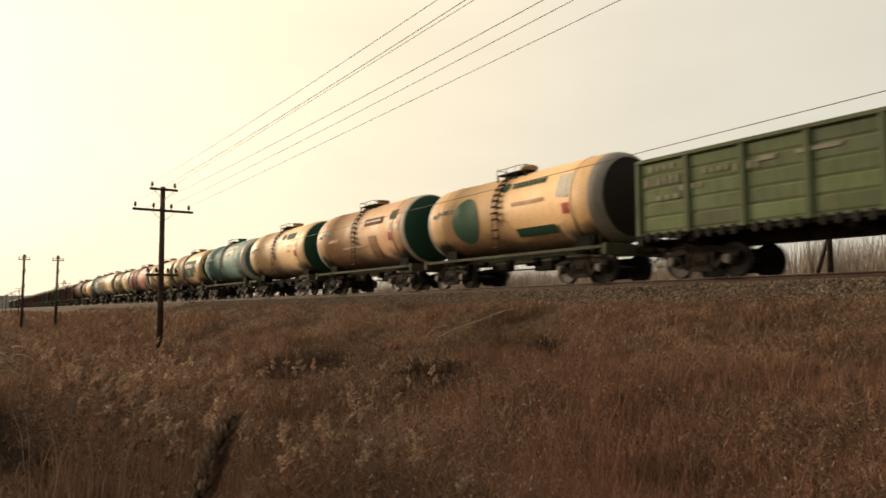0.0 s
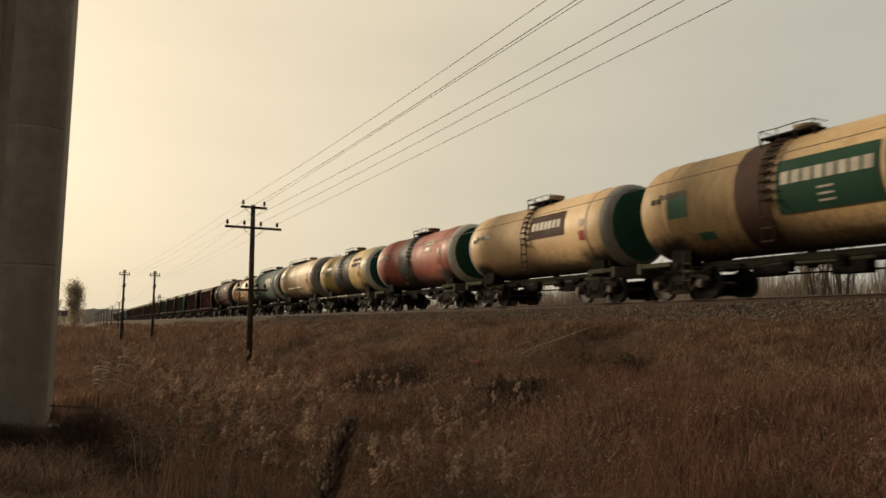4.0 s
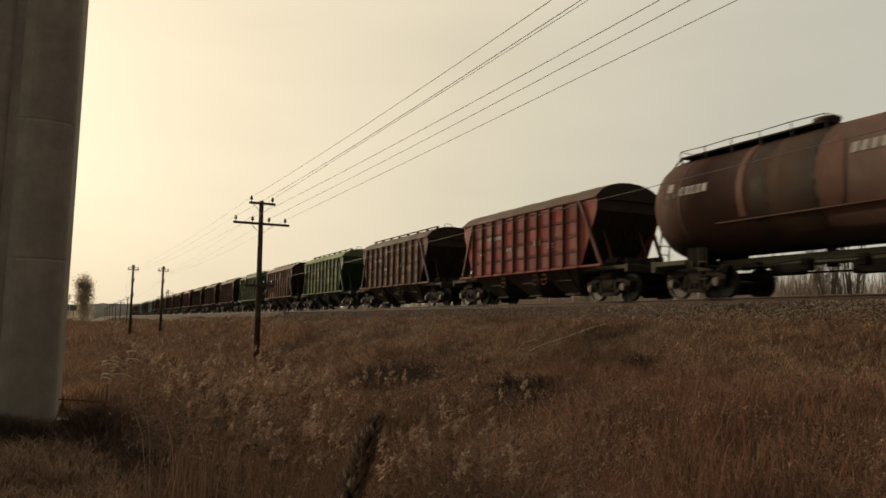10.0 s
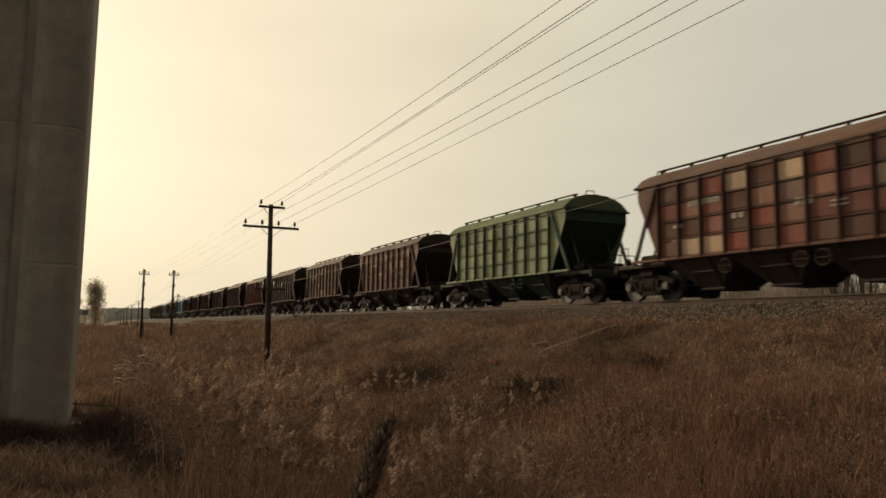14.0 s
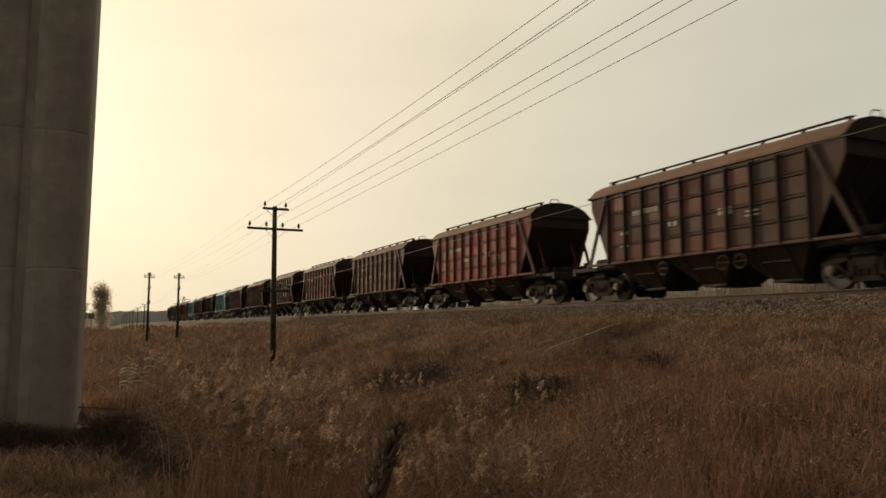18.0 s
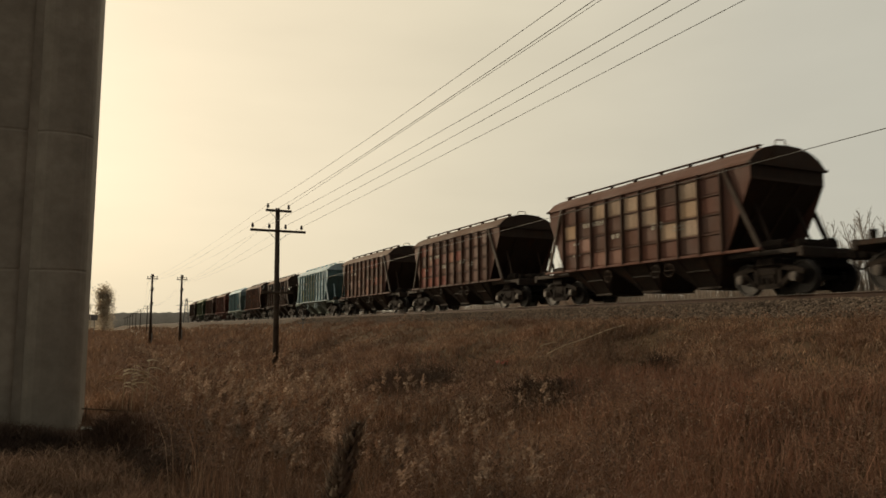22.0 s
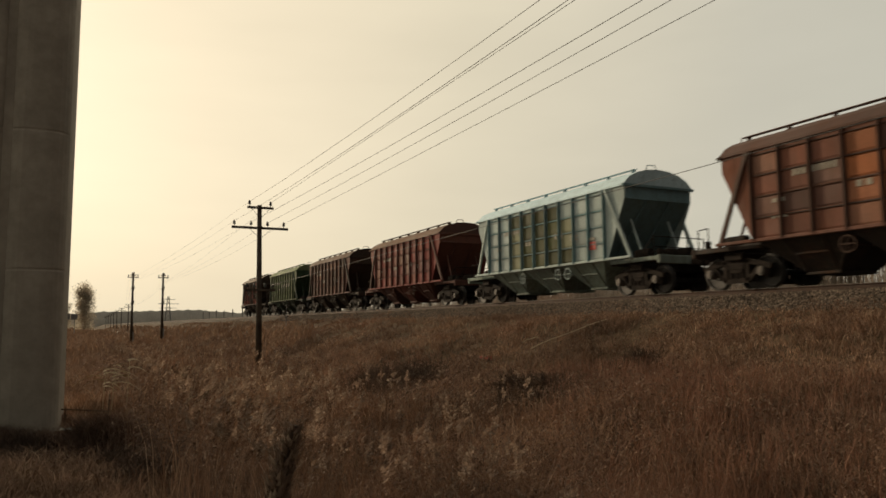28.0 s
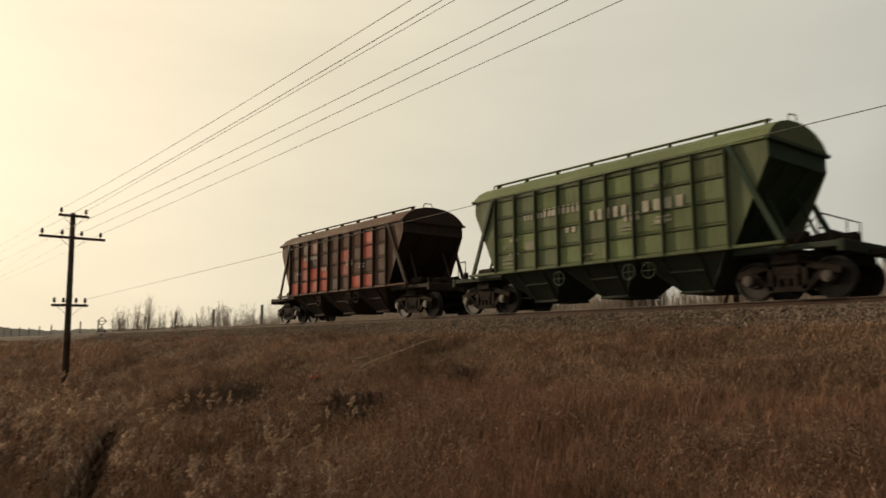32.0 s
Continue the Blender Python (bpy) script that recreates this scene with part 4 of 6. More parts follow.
    for sx in (-1, 1):
        bm = B()
        box(bm, sx * 1.38 - .05, sx * 1.38 + .05, -5.3, 5.3, 1.06, 1.17, .012)
        part("side_sill", bm, M_RUNGEAR, w, "slim olive side sill")
        for sy in (-1, 1):
            bm = B()
            box(bm, sx * 1.38 - .05, sx * 1.38 + .05, min(sy * 3.95, sy * 5.3), max(sy * 3.95, sy * 5.3), 1.04, 1.19, .012)
            part("end_sill", bm, M_RUNGEAR, w, "short olive end sill")
        for y in (-5.05, 3.2):
            bm = B()
            for dy in (-.16, .16):
                tube(bm, (sx * 1.46, y + dy, 1.5), (sx * 1.46, y + dy, .55), .014, n=6)
            for z in (.56, .82, 1.08):
                tube(bm, (sx * 1.46, y - .16, z), (sx * 1.46, y + .16, z), .016, n=6)
            part("step_iron", bm, M_RUNGEAR, w, "small hanging step")
    bm = B()
    for y, l, h in ((-2.6, .5, .2), (-1.5, .25, .3), (.1, .3, .34), (1.9, .6, .18), (2.8, .25, .28)):
        box(bm, -1.0, -.75, y - l / 2, y + l / 2, 1.0 - h, 1.0, .03)
    polytube(bm, [(-1.1, -3.4, .98), (-1.1, -1.2, .9), (-1.1, .2, .94), (-1.1, 1.4, .86), (-1.1, 3.3, .98)], .018, 6)
    box(bm, -.55, -.15, -1.9, -.9, .55, .9, .03)
    tube(bm, (-.6, .4, .75), (-.6, 1.4, .75), .17, n=12)
    beam(bm, (-.4, -3.2, .62), (-.4, 3.2, .66), .05, .05)
    part("brake_gear", bm, M_SOOT, w, "brake cylinder and rods under the frame")
    bm = B()
    tube(bm, (0, 0, 1.35), (0, 0, .8), .16, n=10)
    part("drain_valve", bm, M_DARK, w)
    for s in (-1, 1):
        bm = B()
        box(bm, -1.45, 1.45, s * 5.35 - .1, s * 5.35 + .1, .85, 1.22, .02)
        part("buffer_beam", bm, M_RUNGEAR, w)
        coupler(w, s * 5.4, s)
    for y in (-3.9, 3.9):
        bogie(w, y)
    return w


def gondola():
    w = root("gondola_wagon", pose(0, 0, 0), "weathered green open gondola wagon with ribbed steel sides", "freight wagon")
    g = paint("gondola_green", (0.118, 0.15, 0.078), 0.5, 0.3, 0.7, shine=.25, vary=.2, tint=.15)
    for sx in (-1, 1):
        bm = B()
        box(bm, sx * 1.5 - .03, sx * 1.5 + .03, -6.1, 6.1, 1.3, 3.4)
        part("side_wall", bm, g, w, "green steel side wall")
    for s in (-1, 1):
        bm = B()
        box(bm, -1.47, 1.47, s * 6.07 - .03, s * 6.07 + .03, 1.3, 3.4)
        part("end_wall", bm, g, w)
    bm = B()
    box(bm, -1.47, 1.47, -6.04, 6.04, 1.3, 1.38)
    part("floor_plate", bm, g, w)
    # slightly bulged fields between the ribs
    for i in range(7):
        for z0, z1 in ((1.36, 1.76), (1.79, 2.17), (2.20, 2.58), (2.61, 2.98), (3.01, 3.36)):
            bm = B()
            y0 = -6.05 + i * 1.729 + .09
            y1 = y0 + 1.729 - .18
            a_ = [bm.verts.new(q) for q in ((-1.531, y0, z0), (-1.531, y1, z0), (-1.531, y1, z1), (-1.531, y0, z1))]
            b_ = [bm.verts.new(q) for q in ((-1.55, y0 + .03, z0 + .05), (-1.55, y1 - .03, z0 + .05), (-1.55, y1 - .03, z1 - .03), (-1.55, y0 + .03, z1 - .03))]
            for k in range(4):
                bm.faces.new((a_[k], b_[k], b_[(k + 1) % 4], a_[(k + 1) % 4]))
            bm.faces.new(b_[::-1])
            part("side_panel", bm, g, w)
    for i in range(8):
        for sx in (-1, 1):
            bm = B()
            box(bm, sx * 1.57 - .05, sx * 1.57 + .05, -6.05 + i * 1.729 - .07, -6.05 + i * 1.729 + .07, 1.25, 3.4, .015)
            part("rib", bm, g, w)
    for sx in (-1, 1):
        bm = B()
        box(bm, sx * 1.56 - .07, sx * 1.56 + .07, -6.12, 6.12, 3.38, 3.5, .02)
        part("top_rail", bm, g, w)
        for z in (1.3,):
            bm = B()
            box(bm, sx * 1.54 - .02, sx * 1.54 + .02, -6.0, 6.0, z - .03, z + .03, .008)
            part("side_crease", bm, g, w)
        for i in range(7):
            bm = B()
            y = -5.2 + i * 1.729
            for dy in (-.55, -.2, .2, .55):
                box(bm, sx * 1.55 - .04, sx * 1.55 + .04, y + dy - .07, y + dy + .07, 1.06, 1.34, .02)
            box(bm, sx * 1.5 - .03, sx * 1.5 + .03, y - .75, y + .75, 1.16, 1.3)
            part("hatch_latch", bm, M_DARK, w)
    bm = B()
    box(bm, -.3, .3, -6.4, 6.4, .9, 1.25, .02)
    part("centre_sill", bm, M_RUNGEAR, w)
    for y in (-6.2, -4.3, 0, 4.3, 6.2):
        bm = B()
        box(bm, -1.4, 1.4, y - .12, y + .12, 1.0, 1.25)
        part("cross_beam", bm, M_RUNGEAR, w)
    mark(w, -1.575, 5.2, 3.18, 1.0, .16, 4, M_FADED)
    mark(w, -1.575, 5.2, 2.8, 1.3, .24, 6, M_FADED)
    mark(w, -1.575, 5.0, 2.3, .9, .14, 3, M_FADED)
    mark(w, -1.575, 1.9, 2.9, .5, .12, 1, M_FADED)
    mark(w, -1.575, 3.4, 2.85, .9, .14, 4, M_FADED)
    mark(w, -1.575, 4.2, 2.5, .8, .14, 4, M_FADED)
    mark(w, -1.575, 2.5, 2.8, .8, .2, 4, M_FADED)
    mark(w, -1.575, .6, 2.9, 1.2, .1, 1, M_FADED)
    for y in (-4.33, 4.33):
        bogie(w, y)
    for s in (-1, 1):
        coupler(w, s * 6.35, s)
    return w


def mark(w, x, y, z, length, height, n, material, name="marking"):
    """A line of n plain bars on a side wall, in place of lettering."""
    d = length / n
    fill = .92 if n == 1 else .56
    bm = B()
    box(bm, -.004, .004, -d * fill / 2, d * fill / 2, -height / 2, height / 2)
    first = part(name, bm, material, w)
    for i in range(n):
        o = first if i == 0 else again(first, w)
        o.matrix_basis = pose(x, y - length / 2 + (i + .5) * d, z)


def shell_patch(w, y0, y1, a0, a1, material, name="painted_patch", label="", lift=.02, round_=False):
    """A painted field on the near side of a tank; angles in degrees up from level."""
    bm = B()
    R, ZC, n, m = w["bore"] + lift, w["axis"], 10, 12
    grid = []
    for i in range(m + 1):
        u = i / m
        row = []
        for j in range(n + 1):
            v = j / n
            if round_:
                s_, t_ = 2 * u - 1, 2 * v - 1
                k = math.sqrt(max(1e-6, 1 - .5 * t_ * t_)), math.sqrt(max(1e-6, 1 - .5 * s_ * s_))
                u2, v2 = (s_ * k[0] + 1) / 2, (t_ * k[1] + 1) / 2
            else:
                u2, v2 = u, v
            a = radians(180 - (a0 + (a1 - a0) * v2))
            row.append(bm.verts.new((R * math.cos(a), y0 + (y1 - y0) * u2, ZC + R * math.sin(a))))
        grid.append(row)
    for i in range(m):
        for j in range(n):
            bm.faces.new((grid[i][j], grid[i][j + 1], grid[i + 1][j + 1], grid[i + 1][j]))
    return part(name, bm, material, w, label, smooth=True)


def letters(w, y, a, length, deg, n, material):
    d = length / n
    for i in range(n):
        y0 = y - length / 2 + i * d
        shell_patch(w, y0 + d * .12, y0 + d * .86, a - deg / 2, a + deg / 2, material, "marking", lift=.024)


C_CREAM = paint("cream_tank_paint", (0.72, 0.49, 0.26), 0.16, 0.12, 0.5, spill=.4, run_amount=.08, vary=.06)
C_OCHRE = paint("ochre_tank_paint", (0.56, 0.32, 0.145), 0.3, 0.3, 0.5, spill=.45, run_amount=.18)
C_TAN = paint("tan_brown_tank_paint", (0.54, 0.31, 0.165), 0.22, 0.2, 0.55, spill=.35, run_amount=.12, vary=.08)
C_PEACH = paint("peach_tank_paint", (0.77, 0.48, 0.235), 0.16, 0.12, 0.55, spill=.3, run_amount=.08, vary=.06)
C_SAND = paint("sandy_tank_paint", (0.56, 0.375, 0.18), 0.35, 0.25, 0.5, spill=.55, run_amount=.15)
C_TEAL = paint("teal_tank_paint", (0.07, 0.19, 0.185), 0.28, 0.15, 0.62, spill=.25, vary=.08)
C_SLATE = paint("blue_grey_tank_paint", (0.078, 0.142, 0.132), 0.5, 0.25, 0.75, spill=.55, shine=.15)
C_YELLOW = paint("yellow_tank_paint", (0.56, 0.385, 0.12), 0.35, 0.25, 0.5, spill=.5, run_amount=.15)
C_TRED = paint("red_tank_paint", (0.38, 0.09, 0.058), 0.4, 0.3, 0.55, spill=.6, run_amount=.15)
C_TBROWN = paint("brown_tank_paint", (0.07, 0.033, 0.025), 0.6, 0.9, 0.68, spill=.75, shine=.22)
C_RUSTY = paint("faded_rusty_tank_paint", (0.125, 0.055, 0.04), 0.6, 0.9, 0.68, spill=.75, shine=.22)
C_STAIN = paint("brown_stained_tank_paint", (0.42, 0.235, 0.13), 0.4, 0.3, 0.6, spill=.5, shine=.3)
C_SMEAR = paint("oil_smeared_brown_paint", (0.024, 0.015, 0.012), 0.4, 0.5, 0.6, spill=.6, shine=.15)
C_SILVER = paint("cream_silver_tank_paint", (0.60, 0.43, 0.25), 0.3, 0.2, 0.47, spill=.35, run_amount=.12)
C_GREY = paint("grey_flange_paint", (0.28, 0.25, 0.22), 0.45, 0.25, 0.5)
C_WHITE = paint("chalky_white_paint", (0.62, 0.56, 0.47), 0.35, 0.2, 0.5)
C_DGREEN = paint("dark_green_end_paint", (0.015, 0.075, 0.045), 0.35, 0.1, 0.7, shine=.2)
C_BLACK = paint("oil_black", (0.016, 0.0135, 0.011), 0.2, 0.05, 0.6, shine=.3)
C_FRAME = paint("olive_grey_frame_paint", (0.075, 0.078, 0.05), 0.75, 0.45, 0.8, shine=.2)

S_START = 476.24  # the last wagon's middle along the track at the start
RUN = ((0, 0.0), (2, 28.25), (7, 98.6), (13, 183.07), (19, 267.15), (25, 350.83), (29, 406.62), (32, 448.33))
TRAIN = []

TANK_A, TANK_B, TANK_C = tank_template(False, 1.55, 2.82), tank_template(True, 1.65, 2.96), tank_template(False, 1.62, 2.9)
TANK_D = tank_template(False, 1.64, 2.92, 5.0, True)
HOPPER = hopper_template()


def set_paint(w, table):
    for o in w.children_recursive:
        k = o.name.split(".")[0]
        if k in table:
            wear(o, table[k])


def tank(s, catwalk, shell, flange, head, label, deco=None, full=False, ring=None, frame_mat=C_FRAME):
    w = copy_thing({0: TANK_A, 1: TANK_B, 2: TANK_C, 3: TANK_D}[catwalk], pose(RAIL_X, s, RAIL_Z))
    tagged(w, label)
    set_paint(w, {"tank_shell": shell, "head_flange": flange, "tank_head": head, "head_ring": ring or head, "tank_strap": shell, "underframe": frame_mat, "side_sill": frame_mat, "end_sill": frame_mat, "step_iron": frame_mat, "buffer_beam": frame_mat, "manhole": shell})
    drop = ("end_sill",) if full else ("side_sill",)
    for o in [o for o in w.children if o.name.startswith(drop)]:
        bpy.data.objects.remove(o)
    if deco:
        deco(w)
    letters(w, 4.3, 8, .5, 6, 2, C_BLACK)
    letters(w, 3.6, 12, 1.2, 7, 8, C_BLACK)
    shell_patch(w, -3.9, -3.55, -18, -5, M_RED, "hazard_placard", "red hazard placard", .03)
    shell_patch(w, -3.85, -3.6, 2, 11, C_WHITE, "hazard_placard", "whitish worn notice", .03)
    TRAIN.append((w, s))
    return w


def hopper(k, base, roof, label, patches=(), end=None, struct=None, marks=True, walk_rail=True):
    s = S_START - 14.72 * k
    w = copy_thing(HOPPER, pose(RAIL_X, s, RAIL_Z))
    tagged(w, label)
    struct = struct or base
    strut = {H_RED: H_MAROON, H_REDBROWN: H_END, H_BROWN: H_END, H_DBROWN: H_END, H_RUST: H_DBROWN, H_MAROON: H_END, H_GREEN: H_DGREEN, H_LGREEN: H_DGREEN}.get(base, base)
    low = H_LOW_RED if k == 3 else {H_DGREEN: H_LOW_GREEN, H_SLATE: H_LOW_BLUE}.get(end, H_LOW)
    # ribs and ledges are painted darker to stand for their shaded faces
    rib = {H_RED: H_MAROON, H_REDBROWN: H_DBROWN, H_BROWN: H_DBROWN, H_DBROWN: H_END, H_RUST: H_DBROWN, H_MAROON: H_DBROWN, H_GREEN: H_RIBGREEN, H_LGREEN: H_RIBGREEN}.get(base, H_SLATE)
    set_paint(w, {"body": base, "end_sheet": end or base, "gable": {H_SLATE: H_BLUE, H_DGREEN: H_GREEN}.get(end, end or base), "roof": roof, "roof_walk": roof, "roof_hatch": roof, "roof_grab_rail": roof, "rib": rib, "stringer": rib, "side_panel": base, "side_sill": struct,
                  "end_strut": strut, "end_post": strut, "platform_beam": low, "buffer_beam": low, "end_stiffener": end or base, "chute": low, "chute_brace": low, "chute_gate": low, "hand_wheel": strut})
    g = random.Random(k * 7 + 3)
    bare = (() if walk_rail else ("roof_walk", "roof_grab")) + (() if k in (1, 3, 4, 5, 12, 17, 18) else ("platform_handrail",))
    for o in [o for o in w.children if bare and o.name.startswith(bare)]:
        bpy.data.objects.remove(o)
    for o in w.children:
        if o.name.startswith("side_panel"):
            i, j = divmod(o["cell"], 10)
            for c0, c1, r0, r1, m, chance in patches:
                if c0 <= i <= c1 and r0 <= j <= r1 and g.random() < chance:
                    wear(o, m)
    if marks:
        for y, z, ln, h, n in ((2.2, 2.95, 1.3, .17, 9), (3.3, 2.3, .5, .1, 2), (.9, 2.35, .5, .16, 2), (-1.3, 2.45, .6, .22, 3), (-2.3, 2.2, .55, .05, 1), (-2.3, 2.32, .5, .05, 1), (3.3, 1.85, .55, .06, 3)):
            mark(w, -1.566, y, z, ln, h, n, M_WHITE)
    TRAIN.append((w, s))
    return w


def pt(name, rgb, **k):
    return paint(name, rgb, rough=.72, shine=.25, vary=.2, tint=.24, **k)


H_BROWN = pt("brown_wagon_paint", (0.112, 0.053, 0.037), dirt=.5, rust=.35)
H_DBROWN = pt("dark_brown_wagon_paint", (0.082, 0.043, 0.031), dirt=.5, rust=.3)
H_RED = pt("brick_red_wagon_paint", (0.205, 0.046, 0.038), dirt=.4, rust=.25)
H_REDBROWN = pt("red_brown_wagon_paint", (0.125, 0.054, 0.038), dirt=.5, rust=.35)
H_RUST = pt("rusty_red_wagon_paint", (0.20, 0.08, 0.052), dirt=.5, rust=.35)
H_PALE = pt("pale_worn_panel_paint", (0.42, 0.295, 0.195), dirt=.4, rust=.2)
H_GREEN = pt("green_wagon_paint", (0.138, 0.172, 0.08), dirt=.4, rust=.15)
H_LGREEN = pt("pale_green_wagon_paint", (0.23, 0.265, 0.155), dirt=.4, rust=.15)
H_BLUE = pt("pale_blue_wagon_paint", (0.50, 0.64, 0.68), dirt=.3, rust=.1)
H_CHALK = pt("chalky_blue_white_paint", (0.38, 0.45, 0.43), dirt=.3, rust=.1)
H_PALEOLIVE = pt("pale_olive_panel_paint", (0.21, 0.215, 0.13), dirt=.3, rust=.15)
H_OLIVE = pt("olive_patch_paint", (0.075, 0.083, 0.03), dirt=.4, rust=.2)
H_ORANGE = pt("orange_brown_panel_paint", (0.31, 0.118, 0.056), dirt=.4, rust=.3)
H_FRESH = pt("fresh_red_panel_paint", (0.38, 0.082, 0.058), dirt=.25, rust=.1)
H_PINK = pt("faded_red_panel_paint", (0.25, 0.125, 0.09), dirt=.4, rust=.25)
H_DUST = pt("dusty_roof_paint", (0.118, 0.069, 0.047), dirt=.5, rust=.3)
# darker end tones: the shade on the wagon ends is put into the colour
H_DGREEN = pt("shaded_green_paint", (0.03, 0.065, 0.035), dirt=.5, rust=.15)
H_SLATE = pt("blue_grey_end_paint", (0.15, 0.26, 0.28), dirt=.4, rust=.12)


H_MRED = pt("dull_red_panel_paint", (0.20, 0.06, 0.042), dirt=.45, rust=.25)
H_MAROON = pt("maroon_wagon_paint", (0.105, 0.042, 0.032), dirt=.45, rust=.25)
# end paint darkened to carry the shade on faces turned from the sun
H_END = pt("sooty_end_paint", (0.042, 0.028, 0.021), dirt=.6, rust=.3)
# chute paints: grime plus the shade on their downward faces, both in the colour
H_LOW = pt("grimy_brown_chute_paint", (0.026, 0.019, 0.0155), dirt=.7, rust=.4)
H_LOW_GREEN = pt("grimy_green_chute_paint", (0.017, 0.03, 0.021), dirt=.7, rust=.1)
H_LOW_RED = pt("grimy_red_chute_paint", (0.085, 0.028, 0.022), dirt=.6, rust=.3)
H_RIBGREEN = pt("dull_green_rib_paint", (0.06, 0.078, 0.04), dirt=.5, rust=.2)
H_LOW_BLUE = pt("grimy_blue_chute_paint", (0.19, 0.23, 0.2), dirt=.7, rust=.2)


def consist():
    patchy = lambda a, b, p=.4: ((0, 8, 0, 3, a, p), (0, 8, 0, 3, b, p * .6))
    hopper(0, H_DBROWN, H_DUST, "dark brown grain hopper wagon with fresh red panels", ((8, 8, 0, 0, H_FRESH, 1), (7, 7, 0, 2, H_FRESH, 1), (5, 6, 0, 1, H_FRESH, 1), (3, 3, 1, 2, H_FRESH, 1), (2, 2, 0, 0, H_FRESH, 1), (1, 1, 0, 0, H_FRESH, 1), (1, 1, 2, 3, H_FRESH, 1), (6, 7, 3, 3, H_PINK, .5), (4, 4, 2, 2, H_REDBROWN, 1)), H_END)
    green = hopper(1, H_GREEN, H_GREEN, "green grain hopper wagon with pale lettering bars", (), H_DGREEN)
    mark(green, -1.572, -.5, 2.66, 1.4, .3, 5, M_WHITE)
    mark(green, -1.572, -2.3, 2.66, 1.4, .3, 4, M_WHITE)
    mark(green, -1.572, 1.25, 3.0, 1.5, .26, 8, M_WHITE)
    for y, z, h in ((2.55, 2.02, .3), (3.6, 1.55, .06), (3.6, 1.68, .05), (3.55, 2.1, .12), (-1.1, 2.2, .05), (-1.1, 2.1, .05), (-2.2, 2.25, .05), (-2.2, 2.15, .05), (.3, 1.55, .06), (-2.2, 3.2, .12)):
        mark(green, -1.572, y, z, .5, h, 1 if h < .1 or h > .25 else 4, M_FADED)
    hopper(2, H_MAROON, H_DUST, "dark maroon grain hopper wagon", ((0, 8, 0, 3, H_DBROWN, .3), (1, 7, 2, 3, H_PINK, .12)), H_END)
    hopper(3, H_RED, H_DUST, "brick-red grain hopper wagon with faded panels", ((0, 8, 0, 3, H_MRED, .3), (1, 8, 1, 2, H_PINK, .4)), H_MAROON)
    blue = hopper(4, H_CHALK, H_BLUE, "pale blue grain hopper wagon with an olive patch", ((3, 6, 0, 3, H_OLIVE, 1), (2, 2, 0, 0, H_OLIVE, 1), (6, 6, 0, 3, H_PALEOLIVE, .6), (2, 2, 1, 3, H_PALEOLIVE, .7)), H_SLATE)
    mark(blue, -1.572, -3.4, 1.85, .45, .3, 1, M_RED)
    mark(blue, -1.572, -3.4, 2.1, .35, .12, 1, M_WHITE)
    hopper(5, H_RUST, H_BROWN, "rusty brown grain hopper wagon with orange panels", ((0, 8, 0, 3, H_ORANGE, .45), (0, 8, 0, 3, H_REDBROWN, .25), (6, 8, 1, 2, H_PINK, .4)), H_END)
    hopper(6, H_DBROWN, H_DUST, "dark brown dusty grain hopper wagon", patchy(H_BROWN, H_REDBROWN, .3), H_END)
    hopper(7, H_BLUE, H_BLUE, "whitish blue grain hopper wagon with an olive patch", ((3, 6, 0, 3, H_OLIVE, 1), (7, 7, 0, 1, H_LGREEN, .6), (2, 2, 0, 1, H_LGREEN, .6)), H_SLATE)
    hopper(8, H_REDBROWN, H_DUST, "red-brown weathered grain hopper wagon", ((0, 8, 0, 3, H_DBROWN, .35), (1, 3, 0, 3, H_MRED, .5), (5, 6, 2, 3, H_MRED, .4), (3, 7, 0, 3, H_PINK, .12)), H_END)
    hopper(9, H_BROWN, H_DUST, "brown grain hopper wagon with patched red panels", ((3, 8, 0, 3, H_MRED, .6), (0, 2, 0, 3, H_DBROWN, .3), (1, 7, 0, 3, H_PINK, .15)), H_END)
    hopper(10, H_REDBROWN, H_BROWN, "red-brown grain hopper wagon with pale worn panels", ((0, 8, 0, 3, H_BROWN, .4), (0, 8, 0, 2, H_PINK, .12), (3, 6, 3, 3, H_PALE, 1), (3, 4, 2, 2, H_PALE, 1), (1, 2, 1, 1, H_PALE, 1), (1, 1, 2, 3, H_PALE, 1), (8, 8, 2, 2, H_PALE, 1), (6, 6, 0, 0, H_PINK, 1)), H_END)
    hopper(11, H_REDBROWN, H_DUST, "faded red-brown grain hopper wagon with a dusty roof", patchy(H_PINK, H_RED, .4), H_END)
    hopper(12, H_BROWN, H_DUST, "brown grain hopper wagon, reddish along its foot", ((0, 8, 0, 1, H_REDBROWN, .7), (1, 7, 1, 2, H_PINK, .2)), H_END)
    hopper(13, H_RED, H_DUST, "red grain hopper wagon with a dusty roof", (), H_END)
    hopper(14, H_DBROWN, H_DUST, "dark brown grain hopper wagon with dull panels", patchy(H_BROWN, H_REDBROWN, .3), H_END)
    hopper(15, H_BROWN, H_DUST, "brown grain hopper wagon with red and pale worn panels", ((5, 8, 0, 3, H_MRED, .6), (2, 4, 0, 3, H_PALE, .4), (0, 8, 0, 3, H_PINK, .2)), H_END)
    hopper(16, H_REDBROWN, H_DUST, "dusty red-brown grain hopper wagon", patchy(H_PINK, H_BROWN, .4), H_END)
    hopper(17, H_LGREEN, H_GREEN, "pale green grain hopper wagon", patchy(H_GREEN, H_LGREEN, .3), H_DGREEN)
